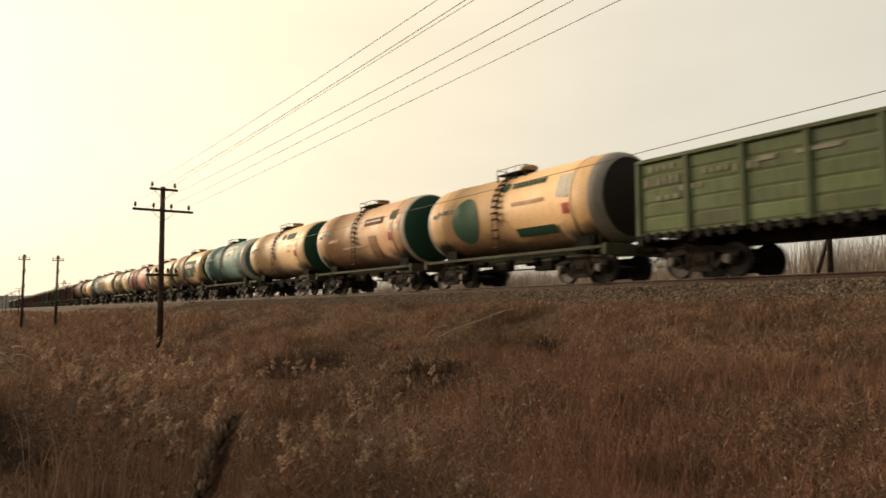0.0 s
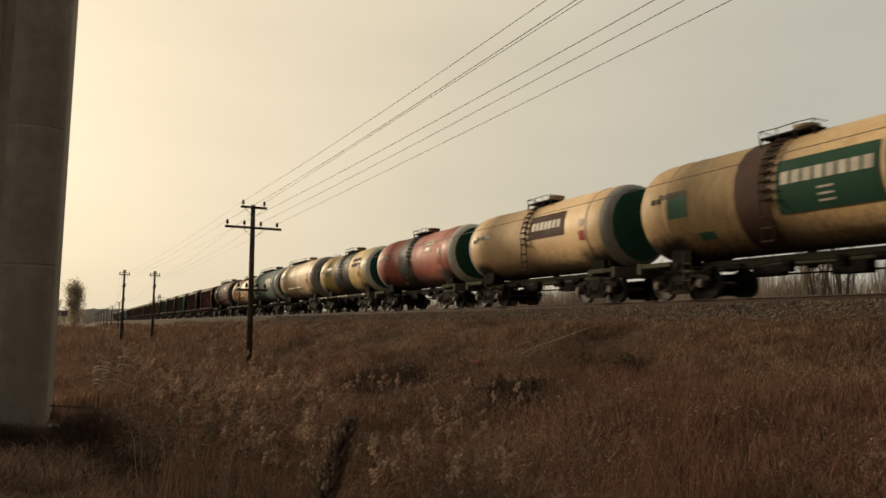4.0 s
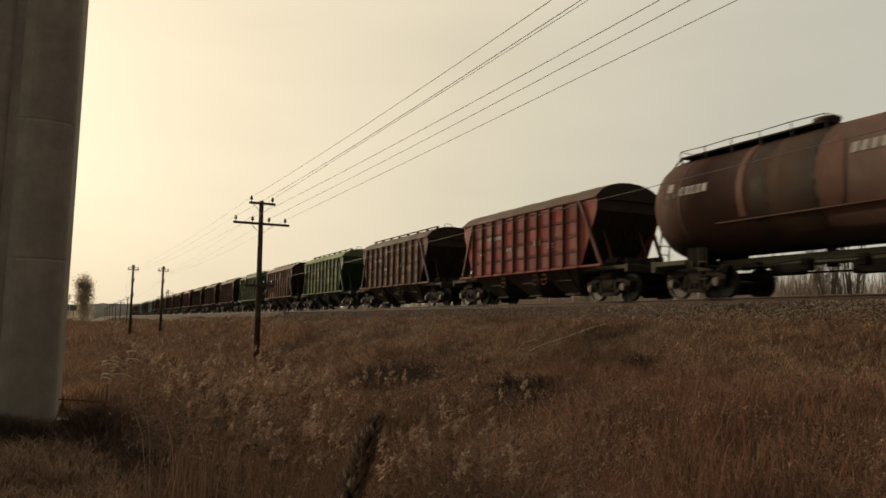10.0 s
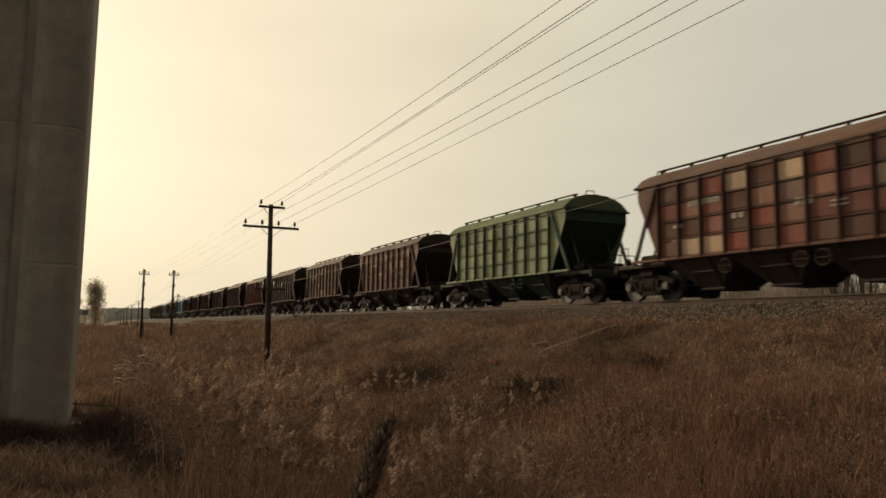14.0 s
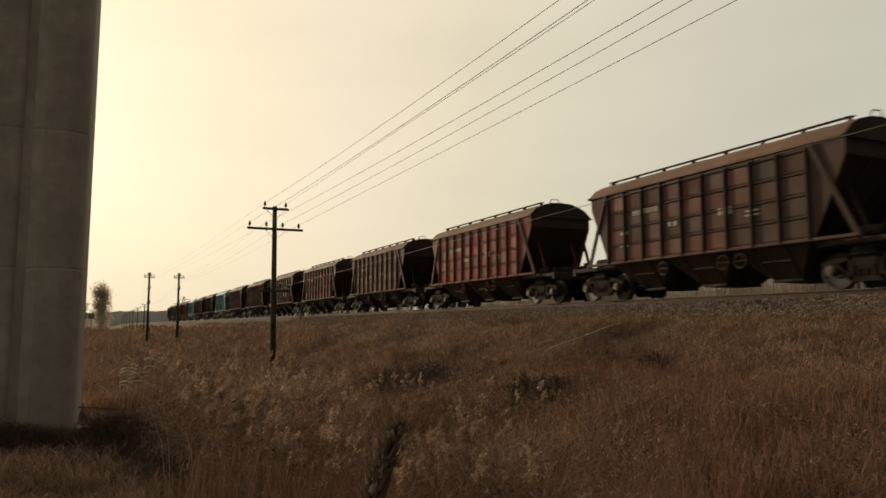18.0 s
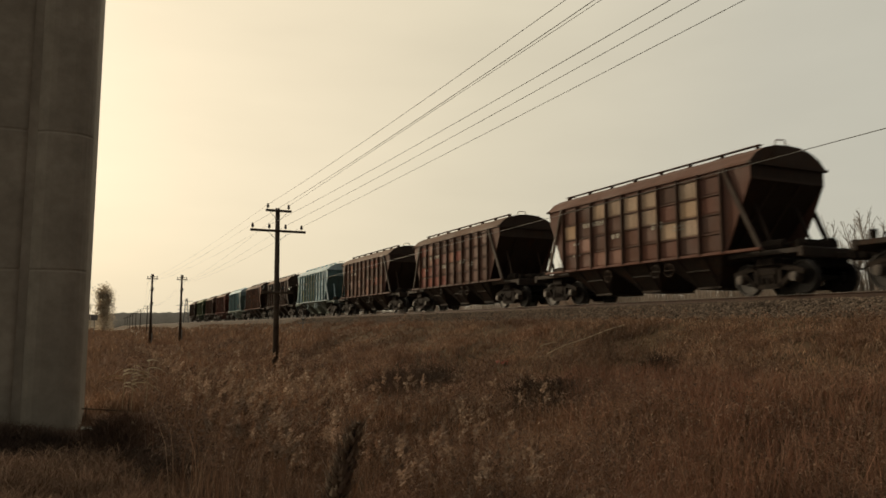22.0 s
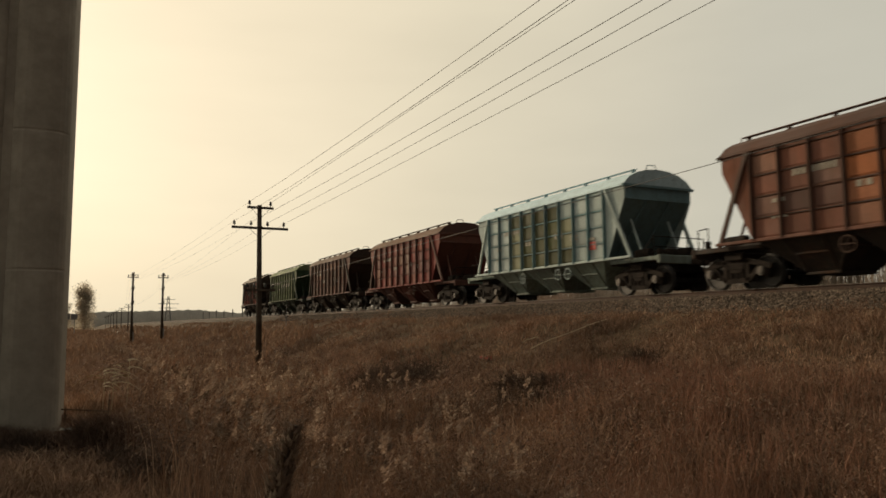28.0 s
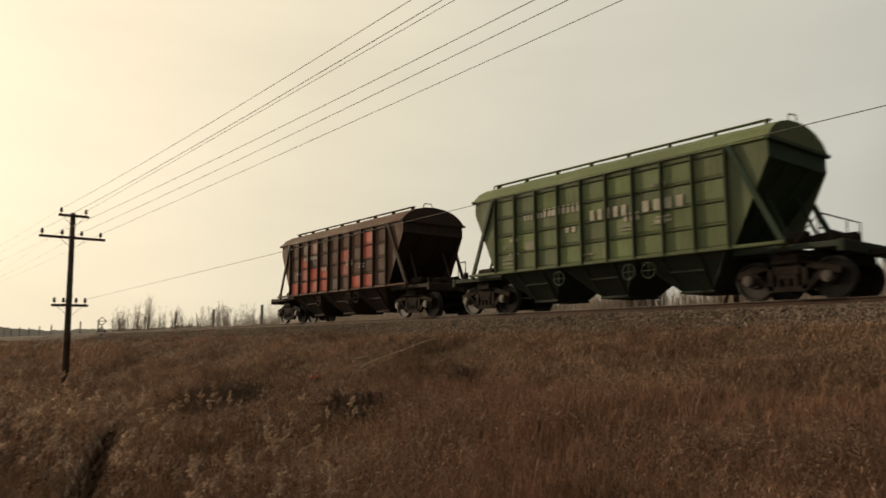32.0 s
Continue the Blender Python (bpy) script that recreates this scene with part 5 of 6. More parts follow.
    hopper(18, H_BROWN, H_DUST, "brown grain hopper wagon with red and whitish panels", ((0, 8, 0, 3, H_MRED, .4), (0, 8, 0, 3, H_PINK, .25), (0, 8, 0, 3, H_PALE, .12)), H_END)
    hopper(19, H_GREEN, H_GREEN, "green grain hopper wagon with fresh green panels", ((0, 8, 0, 3, H_LGREEN, .1), (0, 8, 0, 3, H_OLIVE, .2), (2, 2, 2, 2, H_PALEOLIVE, 1)), H_DGREEN)
    hopper(20, H_BROWN, H_DUST, "brown grain hopper wagon", patchy(H_REDBROWN, H_BROWN, .3), H_END)
    hopper(21, H_RED, H_DUST, "deep red grain hopper wagon with dark ends", (), H_END, walk_rail=False)
    s = S_START - 14.72 * 21 - 13.37

    def bars(*rows):
        def f(w):
            for y, a, ln, deg, n, m in rows:
                letters(w, y, a, ln, deg, n, m)
        return f

    def sfat(w):
        letters(w, -2.1, 5, 2.3, 29, 4, C_WHITE)
        shell_patch(w, -4.15, -3.5, -20, 12, C_TBROWN, "painted_emblem", "worn dark brown emblem", .016, True)
        letters(w, 3.2, -6, 1.5, 9, 8, C_WHITE)

    def yellow_black(w):
        for y in (4.6, 3.7, .6, -.2, -1.0, -4.4):
            mark(w, -1.434, y, 1.12, .55, .09, 1, C_WHITE, "sill_stripe")
        shell_patch(w, -1.7, 1.5, -75, 105, C_BLACK, "oil_stain", "black spilled oil over the middle")
        letters(w, 2.9, 27, .5, 9, 2, C_DGREEN)
        letters(w, 2.7, 14, 1.4, 9, 7, C_WHITE)
        letters(w, 2.9, 0, 1.3, 10, 3, C_DGREEN)
        letters(w, -3.1, 26, 1.6, 9, 7, C_TBROWN)
        letters(w, -3.1, 12, 1.6, 9, 7, C_TBROWN)

    def red_band(w):
        shell_patch(w, -.2, 1.6, -60, 105, C_BLACK, "oil_stain", "dark stained band")
        letters(w, -2.4, 26, 1.3, 9, 6, C_WHITE)
        letters(w, -2.4, 12, .8, 9, 4, C_WHITE)

    def green_logo(w):
        shell_patch(w, 1.25, 3.05, -42, 28, C_DGREEN, "painted_emblem", "round green emblem", .022, True)
        letters(w, -1.6, 33, 1.9, 9, 8, C_DGREEN)
        shell_patch(w, -.5, 0, 26, 42, C_DGREEN, "painted_emblem", "small green emblem", .022, True)
        letters(w, -1.7, 5, 1.8, 5, 9, C_TAN)
        shell_patch(w, -3.0, -.9, -42, -29, C_DGREEN, "painted_stripe", "dark green stripe")
        shell_patch(w, -4.0, -3.25, 4, 34, C_WHITE, "warning_field", "white notice", .026)

    def vtb(w):
        letters(w, -2.7, 29, 1.5, 16, 3, C_SLATE)
        shell_patch(w, -1.7, -1.1, 22, 38, C_SLATE, "painted_emblem", "round grey emblem", .022, True)
        for a in (7, -5):
            letters(w, -2.6, a, .9, 2.5, 1, C_TAN)
        shell_patch(w, .1, 1.0, -70, 80, C_TAN, "oil_stain", "brown run-down stain under the lid")

    def yellow_label(w):
        shell_patch(w, -3.0, -.2, -28, 24, C_DGREEN, "name_board", "dark green name field")
        letters(w, -1.6, 6, 2.6, 12, 8, C_WHITE)
        for a in (-8, -14, -20):
            letters(w, -1.6, a, .6, 2, 1, C_WHITE)
        shell_patch(w, -3.95, -3.15, -14, 24, C_DGREEN, "name_board", "dark green notice field")
        shell_patch(w, 3.0, 3.8, -14, 12, C_DGREEN, "name_board", "dark green number field")
        shell_patch(w, 2.2, 2.8, -44, -34, C_DGREEN, "painted_stripe", "dark green stripe")
        shell_patch(w, .1, 1.2, -70, 100, C_TBROWN, "oil_stain", "dark oily run-down under the lid")

    def dark_patch(w):
        shell_patch(w, -2.6, -.2, -6, 30, C_TBROWN, "name_board", "dark brown name field")
        letters(w, -1.4, 12, 2.0, 12, 7, C_WHITE)

    def tan_board(w):
        shell_patch(w, -2.95, -1.0, 13, 26, C_TBROWN, "name_board", "dark brown name field", .016)
        letters(w, -1.9, 20, 1.5, 4, 7, C_TAN)
        letters(w, .3, -21, 3.6, 3, 1, C_WHITE)
        letters(w, 2.6, -4, 1.2, 6, 6, C_OCHRE)
        shell_patch(w, -4.25, -3.6, 16, 33, C_FRAME, "warning_field", "dull olive notice field", .03)
        shell_patch(w, -4.6, -4.25, 0, 14, M_RED, "hazard_placard", "round red hazard placard", .03, True)
        shell_patch(w, -4.55, -4.3, -3, 7, C_WHITE, "hazard_placard", "whitish worn notice", .034, True)
        shell_patch(w, -2.3, -1.5, -48, -6, C_STAIN, "oil_stain", "brown stain on the tank side", .016)

    def rods(w):
        bm = B()
        tube(bm, (-1.5, -1.6, 2.2), (-1.5, 2.4, 2.2), .03, n=6)
        part("side_pipe", bm, C_WHITE, w, "pale pipe along the tank side")

    def smeared(w):
        shell_patch(w, .75, 1.25, -62, 88, C_SMEAR, "oil_stain", "dark oily run-down", .016)
        shell_patch(w, -.75, .35, -50, 100, C_SMEAR, "oil_stain", "dark oily run-down under the lid", .016)
        shell_patch(w, 1.5, 1.72, -25, 66, C_RUSTY, "rust_streak", "dull rusty streak", .016)
        shell_patch(w, -1.6, -.8, -30, 40, C_RUSTY, "faded_field", "faded reddish paint", .016, True)
        letters(w, 3.4, 12, 1.2, 9, 5, C_GREY)
        letters(w, 4.35, 18, .3, 10, 1, C_GREY)
        letters(w, -2.2, 20, 1.0, 10, 4, C_GREY)
        bm = B()
        a = radians(208)
        x, z = (w["bore"] + .03) * math.cos(a), w["axis"] + (w["bore"] + .03) * math.sin(a)
        box(bm, x - .03, x + .03, -4.0, 2.6, z - .02, z + .02)
        part("side_ledge", bm, C_TBROWN, w, "narrow ledge along the tank side")

    def red_logo(w):
        shell_patch(w, -3.08, -2.84, 18, 26, M_RED, "painted_emblem", "round red emblem", .022, True)
        rods(w)
    specs = (
        (True, C_TBROWN, C_TBROWN, C_DGREEN, "dirty brown tank wagon with a long top walkway", smeared),
        (False, C_OCHRE, C_OCHRE, C_DGREEN, "ochre tank wagon with a red emblem and a green end", red_logo, True),
        (True, C_SLATE, C_WHITE, C_DGREEN, "blue-grey tank wagon with pale lettering bars and end band", sfat),
        (True, C_SILVER, C_GREY, C_DGREEN, "shiny cream tank wagon with a grey rim and green end", rods, False, C_GREY),
        (False, C_YELLOW, C_WHITE, C_DGREEN, "yellow tank wagon with a black oil-stained middle", yellow_black, True),
        (False, C_TRED, C_WHITE, C_DGREEN, "red tank wagon with a dark stained band", red_band),
        (False, C_CREAM, C_GREY, C_DGREEN, "cream tank wagon with a brown name field", dark_patch),
        (2, C_SAND, C_SAND, C_DGREEN, "sandy cream tank wagon with a dark green name field", yellow_label),
        (2, C_TEAL, C_WHITE, C_TEAL, "teal tank wagon with a whitish end rim", bars((-2.1, 37, 2.5, 11, 9, C_WHITE), (-1.9, 23, 1.4, 11, 5, C_WHITE)), True),
        (3, C_CREAM, C_CREAM, C_DGREEN, "cream tank wagon with dark lettering bars and a green end", vtb),
        (3, C_TAN, C_WHITE, C_DGREEN, "tan-brown tank wagon with a deep green end", tan_board, True),
        (False, C_PEACH, C_GREY, C_BLACK, "ochre tank wagon with a round green emblem", green_logo, True),
    )
    for spec in specs:
        tank(s, *spec)
        s -= 12.02
    g = gondola()
    g.matrix_basis = pose(RAIL_X, s - .95, RAIL_Z)
    TRAIN.append((g, s - .95))
    for t in (TANK_A, TANK_B, TANK_C, TANK_D, HOPPER):
        for o in (*t.children_recursive, t):
            bpy.data.objects.remove(o)


consist()

# ---- plants ----
RNG = np.random.default_rng(11)
M_RED_STEM = blades("reddish_dry_stem", (0.25, 0.125, 0.08), (0.36, 0.185, 0.118), (0.42, 0.25, 0.165))


def scatter(n, r0, r1, a0, a1, power=1.0):
    """Points round the camera, closer together near it."""
    r = r0 * (r1 / r0) ** (RNG.random(n) ** power)
    a = np.radians(RNG.uniform(a0, a1, n))
    return r * np.sin(a), r * np.cos(a), r


def clumps(x, y):
    return 0.5 + 0.25 * np.sin(1.9 * x + 0.7 * y + 1.1 * np.sin(0.8 * y)) + 0.25 * np.sin(1.3 * y - 1.6 * x + 1.7 * np.sin(0.6 * x + 0.3 * y))


def blade_field(name, x, y, z, h, w, lean, material, label, category, wind=(0.25, -0.12), away=None):
    """Bent blades of two segments, five corners each."""
    n = len(x)
    a = RNG.uniform(0, 2 * np.pi, n) if away is None else away + RNG.normal(0, .5, n)
    face = RNG.uniform(0, 2 * np.pi, n)
    lx, ly = lean * np.cos(a) + wind[0] * RNG.random(n), lean * np.sin(a) + wind[1] * RNG.random(n)
    sx, sy = np.cos(face) * w / 2, np.sin(face) * w / 2
    P = np.zeros((n, 5, 3))
    mx, my, mz = x + lx * h * 0.32, y + ly * h * 0.32, z + h * 0.58
    tx, ty, tz = x + lx * h * 1.0, y + ly * h * 1.0, z + h * (1 - 0.35 * np.minimum(1, lx ** 2 + ly ** 2))
    for k, (px, py, pz, s) in enumerate(((x, y, z, -1), (x, y, z, 1), (mx, my, mz, 0.8), (mx, my, mz, -0.8), (tx, ty, tz, 0))):
        P[:, k, 0], P[:, k, 1], P[:, k, 2] = px + s * sx, py + s * sy, pz
    f = np.array([(0, 1, 2), (0, 2, 3), (3, 2, 4)])
    ob = np_mesh(name, P, f[None] + 5 * np.arange(n)[:, None, None], material)
    return tagged(ob, label, category, kind="stuff")


def plants():
    # short matted grass on the bank and the mound
    x, y, r = scatter(42000, 3.2, 130, -12, 78, 0.8)
    keep = ((x > 7.6) & (x < 15.0)) | ((x < 3.2) & (y > 3))
    k = np.repeat(np.arange(keep.sum()), 13)
    tall = np.repeat(RNG.uniform(.55, 1.3, keep.sum()), 13)
    x, y, r = x[keep][k], y[keep][k], r[keep][k]
    turn, out = RNG.uniform(0, 2 * np.pi, len(x)), np.abs(RNG.normal(0, 1, len(x))) * (.08 + .006 * r)
    x, y = x + out * np.cos(turn), y + out * np.sin(turn)
    c = clumps(x, y)
    h = np.where(x > 5, 0.20 + 0.34 * c, 0.12 + 0.16 * c) * RNG.uniform(0.5, 1.2, len(x)) * tall
    h *= np.where((x < 1.9) & (y > 16), 2.2, 1.0)
    h *= np.interp(x, (9.5, 11.5, 13.9, 14.9), (1, .72, .66, .4))
    blade_field("bank_grass", x, y, land(x, y) - 0.02, h, 0.005 + 0.0008 * r, 0.75, M_GRASS, "matted dry brown grass on the bank and verge", "grass", away=turn)
    # taller reeds and grass in the ditch
    x, y, r = scatter(230000, 2.6, 110, -10, 80, 0.85)
    edge = np.clip((x - 0.5 - 0.5 * np.sin(y * 1.3) - 0.35 * np.sin(y * 3.1)) / 1.6, 0, 1)
    keep = (x < 9.2) & (RNG.random(len(x)) < edge * (0.35 + 0.65 * clumps(x * 0.7, y * 0.7)))
    x, y, r = x[keep], y[keep], r[keep]
    h = (0.45 + 0.5 * clumps(x * 0.6 + 3, y * 0.6)) * RNG.uniform(0.4, 1.25, len(x)) * np.interp(x, (0.4, 2.8, 7.2, 9.2), (0.35, 1, 1, 0.5))
    blade_field("ditch_reeds", x, y, land(x, y) - 0.02, h, 0.006 + 0.0009 * r, 0.6, M_REED, "tall dry brown reeds filling the ditch", "reeds")
    # fields on the far side of the ditch and beyond
    x, y, r = scatter(40000, 40, 420, -14, 16, 1.0)
    keep = (x < 12.5)
    x, y, r = x[keep], y[keep], r[keep]
    blade_field("verge_grass", x, y, land(x, y) - 0.05, RNG.uniform(0.4, 0.9, len(x)), 0.02 + 0.0012 * r, 0.4, M_GRASS, "rough dry grass along the line", "grass")
    # reddish upright stems low on the near bank
    x, y, r = scatter(110000, 4.5, 30, 34, 78, 0.9)
    keep = (x > 4.6) & (x < 11.2) & (RNG.random(len(x)) < 0.15 + 0.85 * np.clip(clumps(x * 0.5 + 7, y * 0.5) * 1.6 - 0.5, 0, 1))
    x, y, r = x[keep], y[keep], r[keep]
    blade_field("red_stems", x, y, land(x, y) - 0.02, RNG.uniform(0.3, 0.9, len(x)) * np.interp(x, (8, 11), (1, .6)), 0.003 + 0.0005 * r, 0.25, M_RED_STEM, "upright reddish-brown dry stems", "grass", (0.1, -0.05))
    # thin upright stems in the near ditch
    x, y, r = scatter(15000, 4.2, 26, -3, 46, 0.9)
    keep = (x > .9 + .4 * np.sin(y * 1.7)) & (x < 7.5) & (RNG.random(len(x)) < .2 + .8 * clumps(x * .8 + 2, y * .8))
    x, y, r = x[keep], y[keep], r[keep]
    blade_field("upright_stems", x, y, land(x, y) - .02, RNG.uniform(.35, 1.05, len(x)), .003 + .0005 * r, .24, M_REED, "thin upright tawny stems in the ditch", "grass", (.08, -.04))
    # pale reed belt behind the track
    n = 90000
    y = -8 + 158 * RNG.random(n) ** 1.5
    x = RNG.uniform(26.5, 33, n)
    blade_field("pale_reed_belt", x, y, land(x, y), (2.7 + .55 * np.sin(y * .9) * np.sin(y * .37 + 1) + RNG.uniform(-.5, 1.1, n)) * np.interp(y, (-12, 45, 80, 150), (1.12, 1.12, .6, .4)), RNG.uniform(.02, .05, n), 0.12, M_PALE_REED, "belt of tall pale reeds behind the track", "reeds", (0.05, 0.0))


plants()


def leaf_mesh(x, y, z, length, width, droop):
    """Small curled leaves: four corners each, bent at the middle."""
    n = len(x)
    a = RNG.uniform(0, 2 * np.pi, n)
    up = RNG.uniform(-0.5, 1.0, n)
    cx, cy = np.cos(a), np.sin(a)
    sx, sy, sz = -cy * width / 2, cx * width / 2, RNG.uniform(-.5, .5, n) * width
    mx, my, mz = x + cx * length * .5, y + cy * length * .5, z + up * length * .5
    tx, ty, tz = x + cx * length * .85, y + cy * length * .85, mz + (up * .3 - droop) * length * .5
    P = np.stack([np.stack(q, -1) for q in ((x, y, z), (mx + sx, my + sy, mz + sz), (tx, ty, tz), (mx - sx, my - sy, mz - sz))], 1)
    T = np.array([(0, 1, 3), (1, 2, 3)])[None] + 4 * np.arange(n)[:, None, None]
    return P, T


def leafy_weeds(name, n, leaves, a0, a1, r0, r1, inside, tall, material, label, size=1.0):
    """Dead weeds with curled leaves over the upper half of a stalk."""
    x, y, r = scatter(n * 3, r0, r1, a0, a1, 0.85)
    keep = inside(x, y)
    x, y, r = x[keep][:n], y[keep][:n], r[keep][:n]
    h = tall(x, y) * RNG.uniform(.55, 1.25, len(x))
    g = np.interp(r, (5, 14, 60), (.75, 1, 2.6))
    lx, ly = RNG.normal(.08, .16, len(x)) * h, RNG.normal(0, .16, len(x)) * h
    k = np.repeat(np.arange(len(x)), leaves)
    u = RNG.uniform(.3, 1.0, len(k)) ** .8
    spread = size * .05 * g[k] * RNG.normal(0, 1, len(k))
    spread2 = size * .05 * g[k] * RNG.normal(0, 1, len(k))
    P, T = leaf_mesh(x[k] + lx[k] * u + spread, y[k] + ly[k] * u + spread2, (land(x, y))[k] + h[k] * u, size * g[k] * RNG.uniform(.045, .13, len(k)), size * g[k] * RNG.uniform(.012, .028, len(k)), RNG.uniform(0, 1.4, len(k)))
    tagged(np_mesh(name, P, T, material), label, "weeds", kind="stuff")


def plume_reeds(n, name, small, large, material, label):
    """Stalks that end in a leaning diamond-shaped feathery head."""
    x, y, r = scatter(n * 4, 7.5, 65, -8, 66, 0.9)
    keep = (x > 1.2) & (x < np.where(y > 11, 8.2, 4.2)) & (RNG.random(len(x)) < np.interp(x, (1.4, 3.5, 9), (1, .8, .3)) * np.clip(clumps(x * .6, y * .6) * 1.5 - .2, .3, 1))
    x, y, r = x[keep][:n], y[keep][:n], r[keep][:n]
    n = len(x)
    z = land(x, y)
    h = RNG.uniform(0.45, 1.15, n)
    a = RNG.normal(0.0, 1.3, n)
    dx, dy = np.cos(a), np.sin(a)
    lean = RNG.uniform(0.05, 0.3, n)
    tx, ty, tz = x + dx * lean * h, y + dy * lean * h, z + h
    w = 0.003 + 0.0005 * r
    stalk = np.stack([np.stack([x - w, y, z], -1), np.stack([x + w, y, z], -1), np.stack([tx, ty, tz], -1)], 1)
    st = np_mesh("reed_stalks", stalk, np.arange(3 * n).reshape(n, 3), M_REED)
    tagged(st, "thin brown stalks under the seed heads", "reeds", kind="stuff")
    V, T, off = [], [], 0
    size = RNG.uniform(small, large, n) * np.interp(r, (5, 30), (.9, 1.3))
    tilt = RNG.uniform(.1, 1.1, n)
    m = 46
    for k in range(m):
        u = k / m
        fat = min(1.0, u * 3.2) * (1.05 - u) * .85
        bx, by, bz = tx + dx * size * u * tilt * .7, ty + dy * size * u * tilt * .7, tz + size * (u * 1.15 - tilt * u * u * .5 - .1)
        ang = RNG.uniform(0, 6.28, n)
        ln = size * RNG.uniform(0.2, 0.5, n) * fat
        ex, ey, ez = bx + np.cos(ang) * ln, by + np.sin(ang) * ln, bz + ln * RNG.uniform(-0.5, 0.8, n)
        ww = size * 0.062
        tri = np.stack([np.stack([bx, by, bz - ww * .4], -1), np.stack([ex + dx * ww, ey, ez + ww], -1), np.stack([ex - dx * ww, ey, ez - ww], -1)], 1)
        V.append(tri.reshape(-1, 3))
        T.append(np.arange(3 * n).reshape(n, 3) + off)
        off += 3 * n
    ob = np_mesh(name, np.concatenate(V), np.concatenate(T), material)
    tagged(ob, label, "reeds", kind="stuff")


plume_reeds(1450, "plumed_reeds", .16, .34, M_PLUME, "dry reeds with pale feathery seed heads")
plume_reeds(1300, "seeding_weeds", .1, .24, M_WEEDLEAF, "dead weeds with brown seed heads")
leafy_weeds("ditch_weeds", 8500, 14, -9, 74, 4.5, 80, lambda x, y: (x > .9 + .5 * np.sin(y * 1.3)) & (x < 9.5), lambda x, y: .35 + .55 * clumps(x * .6 + 3, y * .6), M_WEEDLEAF, "tangle of dead weeds with curled brown leaves in the ditch")
leafy_weeds("bank_weeds", 9000, 11, 3, 78, 8, 90, lambda x, y: (x > 7.5) & (x < 14.8) & (RNG.random(len(x)) < .25 + .75 * clumps(x, y)), lambda x, y: .18 + .34 * clumps(x, y), M_WEEDLEAF, "low dead weeds with curled leaves on the bank", .85)


def twiggy(name, x, y, h, spread, stems, material, label, category, seed, twigs=14, base=0.03, group="", leaves=0, low=.3):
    """A leafless shrub or small tree: tapered stems that fork into thin twigs."""
    g = random.Random(seed)
    z = float(land(x, y)) - .1
    w = root(name, pose(x, y, z), label, category, group)
    bm, tw = B(), B()
    lv = []
    for s in range(stems):
        a = g.uniform(0, 6.28)
        wide = spread * (.65 if leaves else 1)
        top = Vector((math.cos(a) * wide * g.uniform(.2, 1), math.sin(a) * wide * g.uniform(.2, 1), h * g.uniform(.7, 1)))
        foot = Vector((g.uniform(-.15, .15) * spread, g.uniform(-.15, .15) * spread, 0))
        mid = foot.lerp(top, .5) + Vector((g.uniform(-.1, .1) * spread, g.uniform(-.1, .1) * spread, .05 * h))
        tube(bm, foot, mid, base, base * .6, n=6, caps=False)
        tube(bm, mid, top, base * .6, base * .15, n=5, caps=False)
        if group.startswith("willows") or leaves:
            part("stem", bm, material, w)
            bm = B()
        for t in range(twigs):
            u = g.uniform(low, .98)
            p = foot.lerp(mid, u * 2) if u < .5 else mid.lerp(top, u * 2 - 1)
            b = g.uniform(0, 6.28)
            ln = h * g.uniform(.1, .3) * (1.25 - u)
            q = p + Vector((math.cos(b) * ln * .55, math.sin(b) * ln * .55, ln * .85))
            tube(tw, p, q, base * .28, base * .1, n=3, caps=False)
            for e in range(3):
                c = g.uniform(0, 6.28)
                pp = p.lerp(q, g.uniform(.3, 1))
                ll = ln * g.uniform(.3, .6)
                qq = pp + Vector((math.cos(c) * ll * .6, math.sin(c) * ll * .6, ll * .7))
                tube(tw, pp, qq, base * .14, base * .06, n=3, caps=False)
                lv.append(qq)
            lv.append(q)
    if bm.verts:
        part("stem", bm, material, w)
    tagged(part("branchwork", tw, material, w), kind="stuff")
    if leaves:
        V, T = [], []
        for k in range(620):
            a, q = g.uniform(0, 6.28), g.random() ** 1.15
            rr = spread * (.3 + .62 * math.sin(math.pi * min(1, q * .8 + .3)) - .22 * q) * math.sqrt(g.random())
            lv.append(Vector((rr * math.cos(a), rr * math.sin(a), h * .98 * q)))
        for p in lv:
            for k in range(leaves):
                c = p + Vector((g.gauss(0, .6), g.gauss(0, .6), g.gauss(0, .7)))
                i = len(V)
                r = .27
                V += [c + Vector((g.uniform(-r, r), g.uniform(-r, r), g.uniform(-r, r))) for _ in range(3)]
                T.append((i, i + 1, i + 2))
        cr = np_mesh("crown", [tuple(v) for v in V], T, M_LEAF)
        cr.parent = w
    return w


